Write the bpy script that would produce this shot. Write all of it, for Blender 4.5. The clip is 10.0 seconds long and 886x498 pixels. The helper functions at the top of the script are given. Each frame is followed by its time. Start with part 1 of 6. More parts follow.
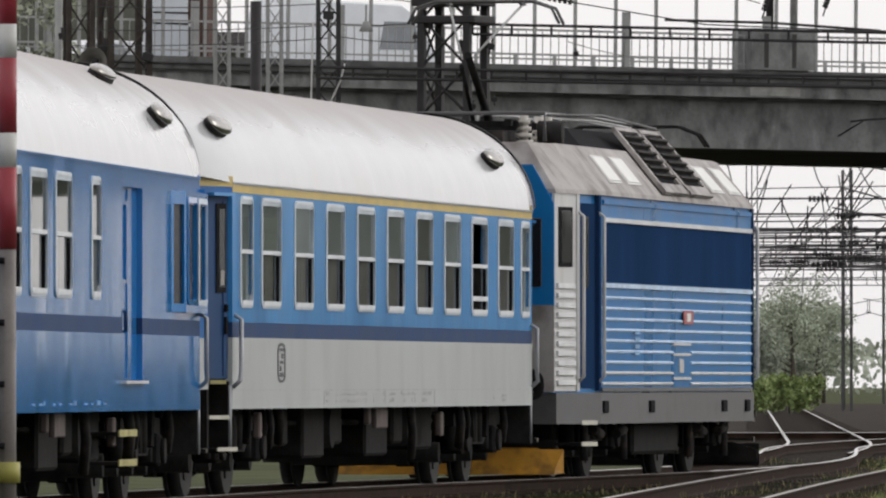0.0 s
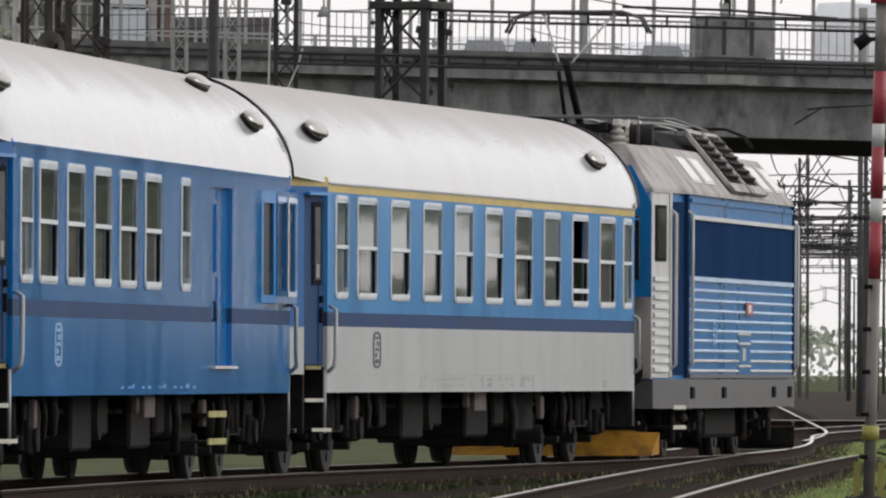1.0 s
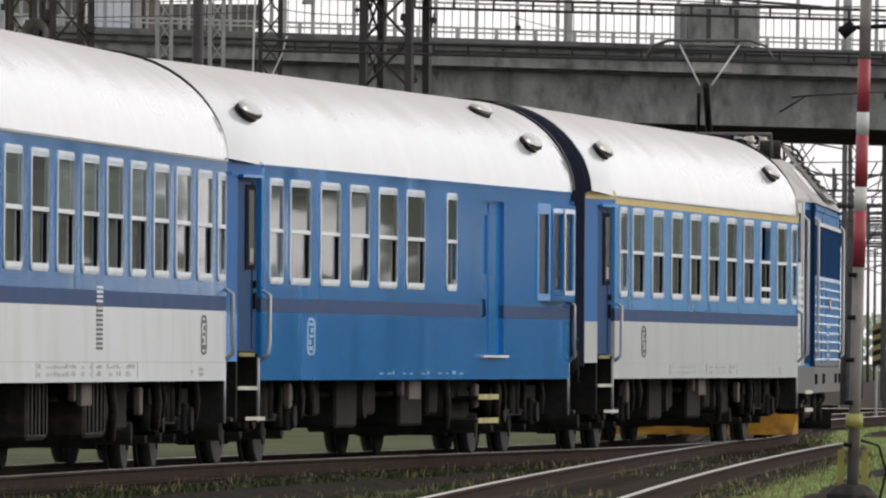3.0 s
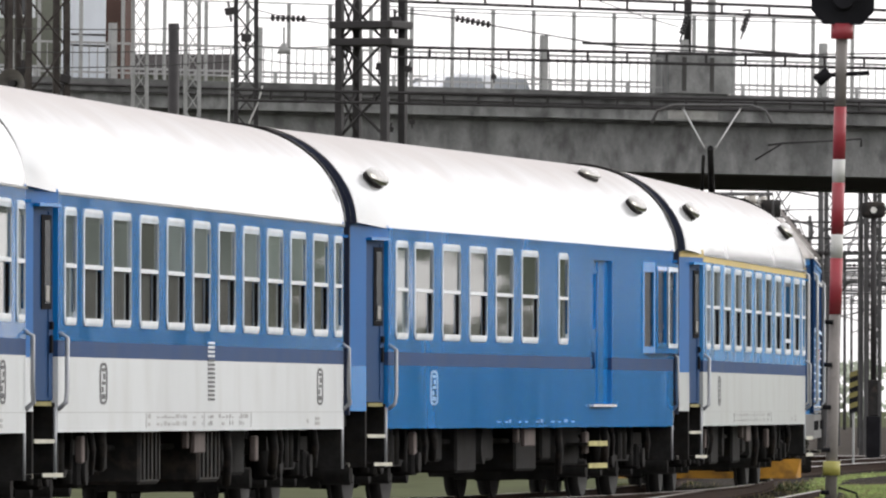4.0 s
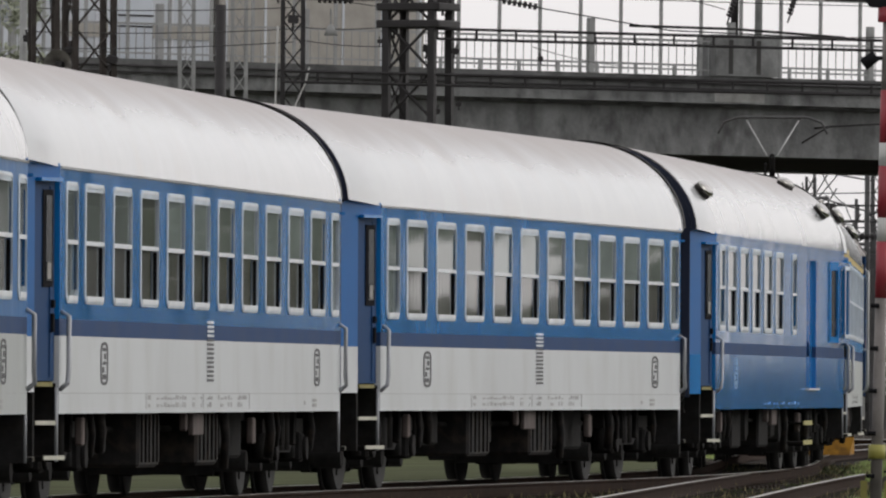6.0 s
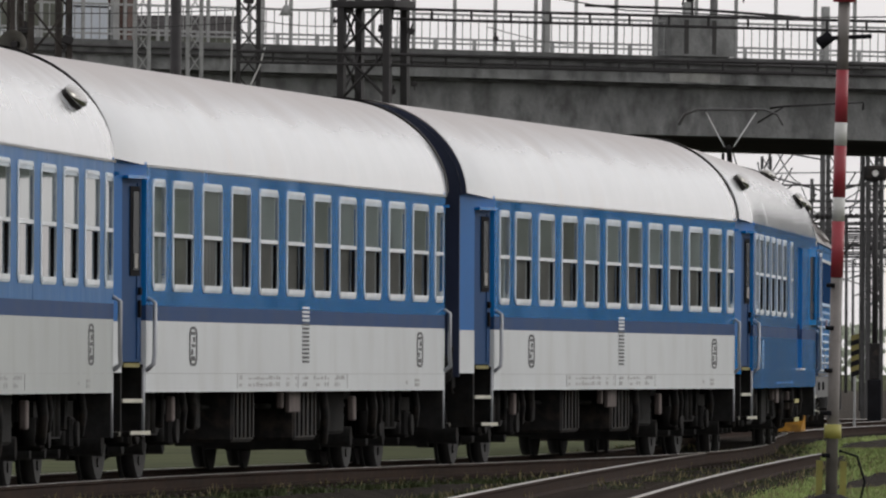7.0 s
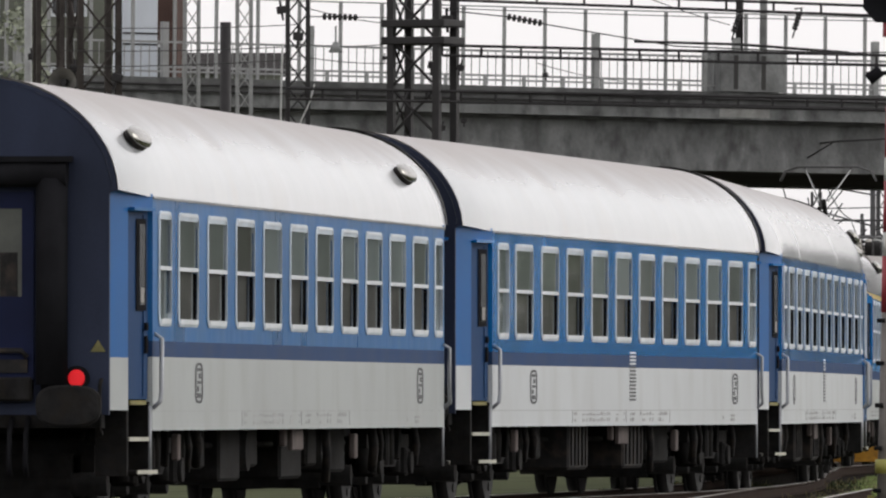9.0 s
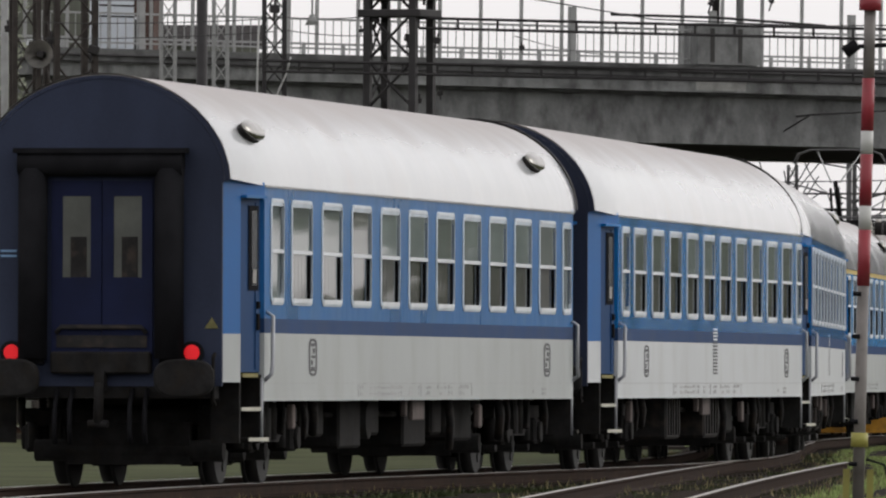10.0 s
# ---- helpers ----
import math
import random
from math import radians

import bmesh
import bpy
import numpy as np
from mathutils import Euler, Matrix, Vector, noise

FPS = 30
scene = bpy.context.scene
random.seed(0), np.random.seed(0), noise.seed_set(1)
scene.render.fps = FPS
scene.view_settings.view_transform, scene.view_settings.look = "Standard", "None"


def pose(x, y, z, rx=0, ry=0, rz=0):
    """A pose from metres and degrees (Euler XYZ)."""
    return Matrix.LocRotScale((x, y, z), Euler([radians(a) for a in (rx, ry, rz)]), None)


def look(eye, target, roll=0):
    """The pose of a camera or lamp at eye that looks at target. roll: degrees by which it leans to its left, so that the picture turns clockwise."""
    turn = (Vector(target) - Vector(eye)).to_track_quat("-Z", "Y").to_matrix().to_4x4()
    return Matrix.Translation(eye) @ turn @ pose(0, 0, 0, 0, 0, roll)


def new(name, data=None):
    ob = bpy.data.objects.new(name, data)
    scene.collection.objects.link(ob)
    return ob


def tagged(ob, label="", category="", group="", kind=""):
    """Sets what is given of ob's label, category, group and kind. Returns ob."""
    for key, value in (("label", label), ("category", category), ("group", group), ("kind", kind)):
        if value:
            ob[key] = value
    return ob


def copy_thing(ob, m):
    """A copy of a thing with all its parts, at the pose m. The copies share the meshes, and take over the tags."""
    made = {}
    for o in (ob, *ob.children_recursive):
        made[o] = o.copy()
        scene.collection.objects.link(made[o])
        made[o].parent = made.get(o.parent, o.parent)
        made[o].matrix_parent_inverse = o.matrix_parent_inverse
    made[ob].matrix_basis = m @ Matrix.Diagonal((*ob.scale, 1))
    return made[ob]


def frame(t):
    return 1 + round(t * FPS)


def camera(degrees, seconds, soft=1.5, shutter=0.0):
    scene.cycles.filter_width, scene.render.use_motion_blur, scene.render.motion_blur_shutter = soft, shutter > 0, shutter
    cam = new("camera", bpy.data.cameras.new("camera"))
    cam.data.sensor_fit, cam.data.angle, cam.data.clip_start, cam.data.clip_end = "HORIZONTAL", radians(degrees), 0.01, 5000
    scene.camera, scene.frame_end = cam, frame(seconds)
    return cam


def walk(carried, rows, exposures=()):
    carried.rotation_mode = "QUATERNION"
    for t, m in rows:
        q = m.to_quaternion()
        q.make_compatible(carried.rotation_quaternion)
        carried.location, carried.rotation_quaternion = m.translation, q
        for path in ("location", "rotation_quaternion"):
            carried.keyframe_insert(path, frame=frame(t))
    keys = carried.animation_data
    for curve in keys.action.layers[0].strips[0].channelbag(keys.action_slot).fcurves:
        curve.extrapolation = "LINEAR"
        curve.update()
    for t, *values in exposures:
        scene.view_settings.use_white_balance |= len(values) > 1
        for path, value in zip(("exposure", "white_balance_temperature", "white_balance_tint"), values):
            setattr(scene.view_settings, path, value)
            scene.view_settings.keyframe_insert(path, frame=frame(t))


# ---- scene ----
EYE = (0.0, 0.0, 1.07)
FOV = 3.711
# seconds, rightward and upward slope of the view in thousandths, roll in degrees
VIEW = [(0, -5.684, 9.871, -0.026), (0.5, -1.418, 10.426, 0.126), (1, -2.506, 8.849, 0.246), (1.5, -0.484, 9.364, 0.244),
        (2, 0.737, 7.968, 0.278), (2.5, -2.145, 8.948, 0.319), (2.7, -1.351, 7.142, 0.372), (3.8, -0.473, 11.545, 0.087),
        (4, 0.363, 11.534, 0.098), (4.5, 0.0, 11.063, 0.172), (5, -2.32, 10.869, 0.16), (5.2, -5.528, 11.605, 0.215),
        (6.3, -1.674, 9.901, 0.276), (6.5, 0.288, 10.992, 0.165), (7, 0.245, 8.76, 0.259), (7.5, -0.87, 7.182, 0.193),
        (8, -2.388, 8.438, 0.198), (8.5, -2.854, 8.99, 0.108), (9, -3.434, 11.42, 0.061), (9.5, -2.808, 11.293, 0.139),
        (10, -1.688, 9.425, 0.149)]
EXPOSURE = [(0.0, -0.13), (0.5, -0.13), (1.0, -0.08), (1.5, -0.13), (2.0, -0.14), (2.5, -0.08), (3.8, 0.42), (4.0, 0.45), (4.5, 0.03), (5.0, -0.20), (6.5, -0.25),
            (7.0, -0.30), (7.5, -0.38), (8.0, -0.26), (8.5, -0.19), (9.0, -0.09), (9.5, -0.17), (10.0, -0.18)]
cam = camera(FOV, 10.0, soft=2.2)
walk(cam, [(t, look(EYE, (EYE[0] + u * 0.1, EYE[1] + 100, EYE[2] + w * 0.1), r)) for t, u, w, r in VIEW],
     exposures=[(t, e) for t, e in EXPOSURE])

# ---- world and sun: bright overcast ----
world = bpy.data.worlds.new("overcast")
scene.world = world
world.use_nodes = True
wn = world.node_tree.nodes
sky = wn.new("ShaderNodeTexSky")
sky.sky_type, sky.sun_disc = "NISHITA", False
SUN_UP, SUN_TURN = radians(28), radians(62)
sky.sun_elevation, sky.sun_rotation = SUN_UP, SUN_TURN
sky.air_density, sky.dust_density, sky.ozone_density = 1.0, 3.0, 2.0
grey = wn.new("ShaderNodeHueSaturation")
grey.inputs["Saturation"].default_value = 0.2
world.node_tree.links.new(sky.outputs[0], grey.inputs["Color"])
cloud = wn.new("ShaderNodeMix")
cloud.data_type = "RGBA"
cloud.inputs["Factor"].default_value = 0.8
cloud.inputs["B"].default_value = (4.55, 4.40, 4.44, 1)
world.node_tree.links.new(grey.outputs[0], cloud.inputs["A"])
world.node_tree.links.new(cloud.outputs["Result"], wn["Background"].inputs["Color"])
wn["Background"].inputs["Strength"].default_value = 0.25
sun = new("sun", bpy.data.lights.new("sun", "SUN"))
sun.data.energy, sun.data.angle, sun.data.color = 0.6, radians(35), (1.0, 0.98, 0.95)
SUN_DIR = Vector((math.sin(SUN_TURN) * math.cos(SUN_UP), math.cos(SUN_TURN) * math.cos(SUN_UP), math.sin(SUN_UP)))
sun.matrix_world = look(SUN_DIR * 500, (0, 0, 0))


# ---- materials ----
def material(name, color, rough=0.6, metal=0.0, var=0.25, scale=3.0, fine=40.0, bump=0.1, dist=0.01, streak=1.0,
             island=0.0, spec=0.5, dirt=None, coat=0.0, soot=None, wavy=0.0):
    """A surface with two scales of colour variation and a fine relief; streak stretches the large stains upright."""
    m = bpy.data.materials.new(name)
    m.use_nodes = True
    t = m.node_tree
    n, link = t.nodes, t.links.new
    b = n["Principled BSDF"]
    b.inputs["Metallic"].default_value = metal
    b.inputs["Specular IOR Level"].default_value = spec
    b.inputs["Coat Weight"].default_value = coat
    b.inputs["Coat Roughness"].default_value = 0.08
    co = n.new("ShaderNodeTexCoord")
    mp = n.new("ShaderNodeMapping")
    mp.inputs["Scale"].default_value = (1, 1, 1 / streak)
    link(co.outputs["Object"], mp.inputs["Vector"])
    big, small = n.new("ShaderNodeTexNoise"), n.new("ShaderNodeTexNoise")
    big.inputs["Scale"].default_value, big.inputs["Detail"].default_value = scale, 6
    small.inputs["Scale"].default_value, small.inputs["Detail"].default_value = fine, 4
    link(mp.outputs[0], big.inputs["Vector"])
    link(co.outputs["Object"], small.inputs["Vector"])
    ramp = n.new("ShaderNodeMapRange")
    ramp.inputs["From Min"].default_value, ramp.inputs["From Max"].default_value = 0.3, 0.7
    ramp.inputs["To Min"].default_value, ramp.inputs["To Max"].default_value = 1 - var, 1 + var
    link(big.outputs["Fac"], ramp.inputs["Value"])
    r2 = n.new("ShaderNodeMapRange")
    r2.inputs["To Min"].default_value, r2.inputs["To Max"].default_value = 1 - var * 0.5, 1 + var * 0.5
    link(small.outputs["Fac"], r2.inputs["Value"])
    mul = n.new("ShaderNodeMath")
    mul.operation = "MULTIPLY"
    link(ramp.outputs[0], mul.inputs[0])
    link(r2.outputs[0], mul.inputs[1])
    last = mul.outputs[0]
    if island:
        geo, oi, add = n.new("ShaderNodeNewGeometry"), n.new("ShaderNodeObjectInfo"), n.new("ShaderNodeMath")
        add.operation = "ADD"
        link(geo.outputs["Random Per Island"], add.inputs[0])
        link(oi.outputs["Random"], add.inputs[1])
        r3, m3 = n.new("ShaderNodeMapRange"), n.new("ShaderNodeMath")
        r3.inputs["From Max"].default_value = 2.0
        r3.inputs["To Min"].default_value, r3.inputs["To Max"].default_value = 1 - island, 1 + island
        m3.operation = "MULTIPLY"
        link(add.outputs[0], r3.inputs["Value"])
        link(last, m3.inputs[0])
        link(r3.outputs[0], m3.inputs[1])
        last = m3.outputs[0]
    tint = n.new("ShaderNodeVectorMath")
    tint.operation = "SCALE"
    tint.inputs[0].default_value = color
    link(last, tint.inputs["Scale"])
    out = tint.outputs[0]
    if dirt:
        dn = n.new("ShaderNodeTexNoise")
        dn.inputs["Scale"].default_value, dn.inputs["Detail"].default_value = scale * 1.7, 8
        link(mp.outputs[0], dn.inputs["Vector"])
        dr = n.new("ShaderNodeMapRange")
        dr.inputs["From Min"].default_value, dr.inputs["From Max"].default_value = 0.48, 0.72
        dr.inputs["To Max"].default_value = dirt[3]
        link(dn.outputs["Fac"], dr.inputs["Value"])
        mx = n.new("ShaderNodeMix")
        mx.data_type = "RGBA"
        mx.inputs["B"].default_value = (*dirt[:3], 1)
        link(dr.outputs[0], mx.inputs["Factor"])
        link(out, mx.inputs["A"])
        out = mx.outputs["Result"]
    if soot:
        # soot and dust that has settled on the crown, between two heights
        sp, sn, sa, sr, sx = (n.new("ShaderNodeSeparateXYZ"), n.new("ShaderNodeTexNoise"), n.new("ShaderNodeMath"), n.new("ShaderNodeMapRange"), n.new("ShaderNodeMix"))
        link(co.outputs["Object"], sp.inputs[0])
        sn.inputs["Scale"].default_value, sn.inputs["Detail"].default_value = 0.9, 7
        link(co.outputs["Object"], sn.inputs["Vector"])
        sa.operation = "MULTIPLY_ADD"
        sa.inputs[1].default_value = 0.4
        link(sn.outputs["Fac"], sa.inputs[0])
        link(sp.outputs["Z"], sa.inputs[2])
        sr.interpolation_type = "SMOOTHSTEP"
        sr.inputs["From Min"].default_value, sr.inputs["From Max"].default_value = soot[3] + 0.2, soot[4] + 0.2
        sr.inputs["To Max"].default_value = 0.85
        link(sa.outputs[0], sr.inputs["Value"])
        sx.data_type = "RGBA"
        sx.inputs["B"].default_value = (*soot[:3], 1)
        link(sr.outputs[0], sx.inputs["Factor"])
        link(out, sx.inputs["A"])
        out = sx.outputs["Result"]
    link(out, b.inputs["Base Color"])
    rr = n.new("ShaderNodeMapRange")
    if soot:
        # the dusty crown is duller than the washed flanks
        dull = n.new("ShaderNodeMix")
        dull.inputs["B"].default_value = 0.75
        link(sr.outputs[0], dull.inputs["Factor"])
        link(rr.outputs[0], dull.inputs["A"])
    rr.inputs["To Min"].default_value, rr.inputs["To Max"].default_value = max(rough - 0.1, 0.03), min(rough + 0.1, 1)
    link(big.outputs["Fac"], rr.inputs["Value"])
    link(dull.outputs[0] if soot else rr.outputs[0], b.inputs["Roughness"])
    if bump:
        bp = n.new("ShaderNodeBump")
        bp.inputs["Strength"].default_value, bp.inputs["Distance"].default_value = bump, dist
        link(small.outputs["Fac"], bp.inputs["Height"])
        link(bp.outputs[0], b.inputs["Normal"])
        if wavy:
            # sheet metal that buckles in upright folds
            wm, wv, wb = n.new("ShaderNodeMapping"), n.new("ShaderNodeTexNoise"), n.new("ShaderNodeBump")
            wm.inputs["Scale"].default_value = (1.0, 1.0, 0.22)
            link(co.outputs["Object"], wm.inputs["Vector"])
            wv.inputs["Scale"].default_value, wv.inputs["Detail"].default_value = 2.6, 2
            link(wm.outputs[0], wv.inputs["Vector"])
            wb.inputs["Strength"].default_value, wb.inputs["Distance"].default_value = 1.0, wavy
            link(wv.outputs["Fac"], wb.inputs["Height"])
            link(bp.outputs[0], wb.inputs["Normal"])
            link(wb.outputs[0], b.inputs["Normal"])
    return m


def glass_material(name, tint, rough=0.02):
    m = bpy.data.materials.new(name)
    m.use_nodes = True
    t = m.node_tree
    n, link = t.nodes, t.links.new
    n.remove(n["Principled BSDF"])
    clear, gloss, mix, fr = (n.new("ShaderNodeBsdfTransparent"), n.new("ShaderNodeBsdfGlossy"), n.new("ShaderNodeMixShader"),
                             n.new("ShaderNodeFresnel"))
    clear.inputs["Color"].default_value = (*tint, 1)
    gloss.inputs["Roughness"].default_value = rough
    fr.inputs["IOR"].default_value = 1.4
    link(fr.outputs[0], mix.inputs[0])
    link(clear.outputs[0], mix.inputs[1])
    link(gloss.outputs[0], mix.inputs[2])
    link(mix.outputs[0], n["Material Output"].inputs["Surface"])
    return m


def glow_material(name, color, strength):
    m = bpy.data.materials.new(name)
    m.use_nodes = True
    b = m.node_tree.nodes["Principled BSDF"]
    b.inputs["Base Color"].default_value = (*color, 1)
    b.inputs["Emission Color"].default_value = (*color, 1)
    b.inputs["Emission Strength"].default_value = strength
    return m


BLUE = material("blue_coach_paint", (0.007, 0.160, 0.45), 0.12, var=0.12, scale=1.2, fine=2.2, bump=0.12, dist=0.004, streak=5,
                dirt=(0.016, 0.15, 0.38, 0.35), spec=0.45, wavy=0.003)
PALEBLUE = material("pale_blue_paint", (0.05, 0.25, 0.56), 0.2, var=0.12, scale=1.2, fine=2.2, bump=0.1, dist=0.004, streak=5,
                    dirt=(0.09, 0.24, 0.46, 0.35), spec=0.2, wavy=0.010)
DOORBLUE = material("dark_blue_door_paint", (0.017, 0.052, 0.135), 0.5, spec=0.08, var=0.15, scale=2, streak=4)
POSTBLUE = material("bright_blue_post_paint", (0.004, 0.105, 0.33), 0.4, var=0.12, scale=1.5, fine=3, bump=0.1, dist=0.003, streak=4, spec=0.12)
BAND = material("grey_blue_stripe_paint", (0.024, 0.055, 0.14), 0.5, spec=0.05, var=0.15, scale=1.5, fine=2.5, bump=0.1, dist=0.004, streak=4)
WHITE = material("light_grey_coach_paint", (0.53, 0.55, 0.56), 0.45, var=0.05, scale=0.8, fine=3, bump=0.1, dist=0.004, streak=2,
                 dirt=(0.42, 0.425, 0.41, 0.45), spec=0.35, wavy=0.002)
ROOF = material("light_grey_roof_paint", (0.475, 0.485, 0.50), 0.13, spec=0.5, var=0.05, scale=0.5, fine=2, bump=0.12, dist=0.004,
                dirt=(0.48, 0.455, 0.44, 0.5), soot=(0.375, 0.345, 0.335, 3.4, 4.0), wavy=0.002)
OLDBLUE = material("dulled_blue_paint", (0.02, 0.125, 0.33), 0.3, var=0.14, scale=1.2, fine=2.2, bump=0.12, dist=0.004, streak=4,
                   dirt=(0.04, 0.13, 0.25, 0.5), spec=0.1, wavy=0.012)
OLDWHITE = material("dirty_light_grey_paint", (0.38, 0.40, 0.395), 0.5, var=0.07, scale=0.8, fine=3, bump=0.1, dist=0.004, streak=2,
                    dirt=(0.31, 0.315, 0.295, 0.5), spec=0.35, wavy=0.002)
YELLOW = material("yellow_stripe_paint", (0.50, 0.37, 0.10), 0.5, var=0.15)
ENDPAINT = material("dark_blue_end_wall_paint", (0.030, 0.038, 0.068), 0.6, spec=0.15, var=0.25, scale=1.5, streak=3)
RUBBER = material("black_rubber", (0.014, 0.014, 0.016), 0.85, spec=0.04, var=0.3)
UNDER = material("brake_dust_black_steel", (0.017, 0.0165, 0.0165), 0.85, var=0.5, scale=4, fine=25, bump=0.3, spec=0.1, dirt=(0.022, 0.018, 0.014, 0.6))
UNDERGREY = material("dusty_grey_steel_box", (0.024, 0.023, 0.023), 0.85, spec=0.15, var=0.35, scale=4, bump=0.2, dirt=(0.07, 0.055, 0.045, 0.7))
WHEEL = material("worn_wheel_steel", (0.016, 0.0155, 0.015), 0.8, 0.0, var=0.4)
TREAD = material("polished_steel", (0.62, 0.61, 0.59), 0.34, 0.85, var=0.15)
DULLTREAD = material("dull_worn_rail_head", (0.34, 0.32, 0.30), 0.5, 0.6, var=0.25, scale=6)
RAILSIDE = material("rusty_rail_side", (0.030, 0.019, 0.014), 0.8, spec=0.04, var=0.35)
ALU = material("aluminium_frame", (0.62, 0.63, 0.64), 0.4, 0.35, var=0.12)
STEPEDGE = material("pale_step_edge", (0.42, 0.41, 0.34), 0.6, var=0.2)
STEPYELLOW = material("yellow_step_edge", (0.36, 0.33, 0.15), 0.7, spec=0.1, var=0.3)
STEELTUBE = material("grey_handrail", (0.33, 0.34, 0.36), 0.45, 0.3, var=0.15)
MARK = material("faded_dark_lettering", (0.33, 0.33, 0.33), 0.6, var=0.3)
PALEMARK = material("pale_lettering", (0.19, 0.33, 0.52), 0.6, var=0.2)
GLASS = glass_material("tinted_window_glass", (0.80, 0.83, 0.82))
INTERIOR = material("beige_interior_panel", (0.24, 0.23, 0.20), 0.7, var=0.1)
CURTAIN = material("pale_curtain", (0.27, 0.26, 0.245), 0.9, var=0.15, fine=60)
SEAT = material("dark_seat_fabric", (0.05, 0.06, 0.07), 0.9, var=0.25)
REDGLOW = glow_material("red_tail_lamp", (0.8, 0.008, 0.016), 0.38)
CONCRETE = material("weathered_concrete", (0.200, 0.205, 0.202), 0.85, spec=0.2, var=0.34, scale=1.5, fine=11, bump=0.5, dist=0.03, streak=1.7,
                    dirt=(0.07, 0.07, 0.07, 0.85))
# Darker copy of the concrete: the bridge soffit's shade put into the colour.
DARKCONC = material("shade_dark_concrete", (0.06, 0.059, 0.057), 0.9, spec=0.2, var=0.3, scale=0.5, fine=6, bump=0.3, dist=0.02)
LATTICE = material("dark_weathered_steel", (0.027, 0.025, 0.026), 0.7, 0.2, var=0.35)
PALESTEEL = material("pale_painted_steel", (0.30, 0.305, 0.30), 0.6, 0.1, var=0.2)
BROWNSTEEL = material("rust_brown_steel", (0.055, 0.048, 0.044), 0.8, 0.1, var=0.35, spec=0.15)
WIRE = material("dull_copper_wire", (0.05, 0.05, 0.05), 0.6, 0.5, var=0.2)
BALLAST = material("brown_grey_ballast", (0.026, 0.022, 0.018), 0.95, spec=0.04, var=0.4, scale=3, fine=18, bump=0.8, dist=0.05)
SLEEPER = material("old_wood_sleeper", (0.035, 0.028, 0.023), 0.9, spec=0.04, var=0.35, fine=15)
GRASSY = material("meadow_soil", (0.060, 0.069, 0.033), 0.95, spec=0.04, var=0.35, scale=0.4, fine=3, bump=0.5, dist=0.05,
                  dirt=(0.07, 0.062, 0.040, 0.45))
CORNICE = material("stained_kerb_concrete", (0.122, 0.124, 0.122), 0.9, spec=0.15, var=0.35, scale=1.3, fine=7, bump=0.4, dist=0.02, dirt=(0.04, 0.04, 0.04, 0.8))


# ---- mesh helpers ----
def box(bm, x0, x1, y0, y1, z0, z1, mat_index=0):
    v = [bm.verts.new((x, y, z)) for x in (x0, x1) for y in (y0, y1) for z in (z0, z1)]
    for q in ((0, 1, 3, 2), (4, 6, 7, 5), (0, 4, 5, 1), (2, 3, 7, 6), (0, 2, 6, 4), (1, 5, 7, 3)):
        bm.faces.new([v[i] for i in q]).material_index = mat_index


def soft_box(bm, x0, x1, y0, y1, z0, z1, r=0.02, seg=2):
    b2 = bmesh.new()
    box(b2, x0, x1, y0, y1, z0, z1)
    bmesh.ops.bevel(b2, geom=b2.edges[:], offset=r, segments=seg, affect="EDGES", profile=0.5)
    me = bpy.data.meshes.new("tmp")
    b2.to_mesh(me)
    b2.free()
    bm.from_mesh(me)
    bpy.data.meshes.remove(me)


def rod(bm, p0, p1, r, seg=8, r1=None):
    p0, p1 = Vector(p0), Vector(p1)
    q = (p1 - p0).to_track_quat("Z", "Y")
    r1 = r if r1 is None else r1
    a = [bm.verts.new(p0 + q @ Vector((r * math.cos(i * math.tau / seg), r * math.sin(i * math.tau / seg), 0))) for i in range(seg)]
    b = [bm.verts.new(p1 + q @ Vector((r1 * math.cos(i * math.tau / seg), r1 * math.sin(i * math.tau / seg), 0))) for i in range(seg)]
    for i in range(seg):
        f = bm.faces.new((a[i], a[(i + 1) % seg], b[(i + 1) % seg], b[i]))
        f.smooth = seg > 6
    bm.faces.new(a[::-1])
    bm.faces.new(b)


def tube(bm, pts, r, seg=6):
    """One bent tube through the points."""
    pts = [Vector(p) for p in pts]
    pts = [p for i, p in enumerate(pts) if i == 0 or (p - pts[i - 1]).length > 1e-5]
    rings, up = [], None
    for i, p in enumerate(pts):
        d = ((pts[min(i + 1, len(pts) - 1)] - pts[max(i - 1, 0)])).normalized()
        if up is None:
            up = d.orthogonal().normalized()
        up = (up - d * up.dot(d)).normalized()
        side = d.cross(up)
        rings.append([p + up * (r * math.cos(k * math.tau / seg)) + side * (r * math.sin(k * math.tau / seg)) for k in range(seg)])
    loft(bm, rings, smooth=True)


def loft(bm, rings, closed=True, caps=True, smooth=False):
    vs = [[bm.verts.new(p) for p in ring] for ring in rings]
    for a, b in zip(vs, vs[1:]):
        n = len(a)
        for i in range(n if closed else n - 1):
            f = bm.faces.new((a[i], a[(i + 1) % n], b[(i + 1) % n], b[i]))
            f.smooth = smooth
    if caps:
        bm.faces.new(vs[0][::-1])
        bm.faces.new(vs[-1])


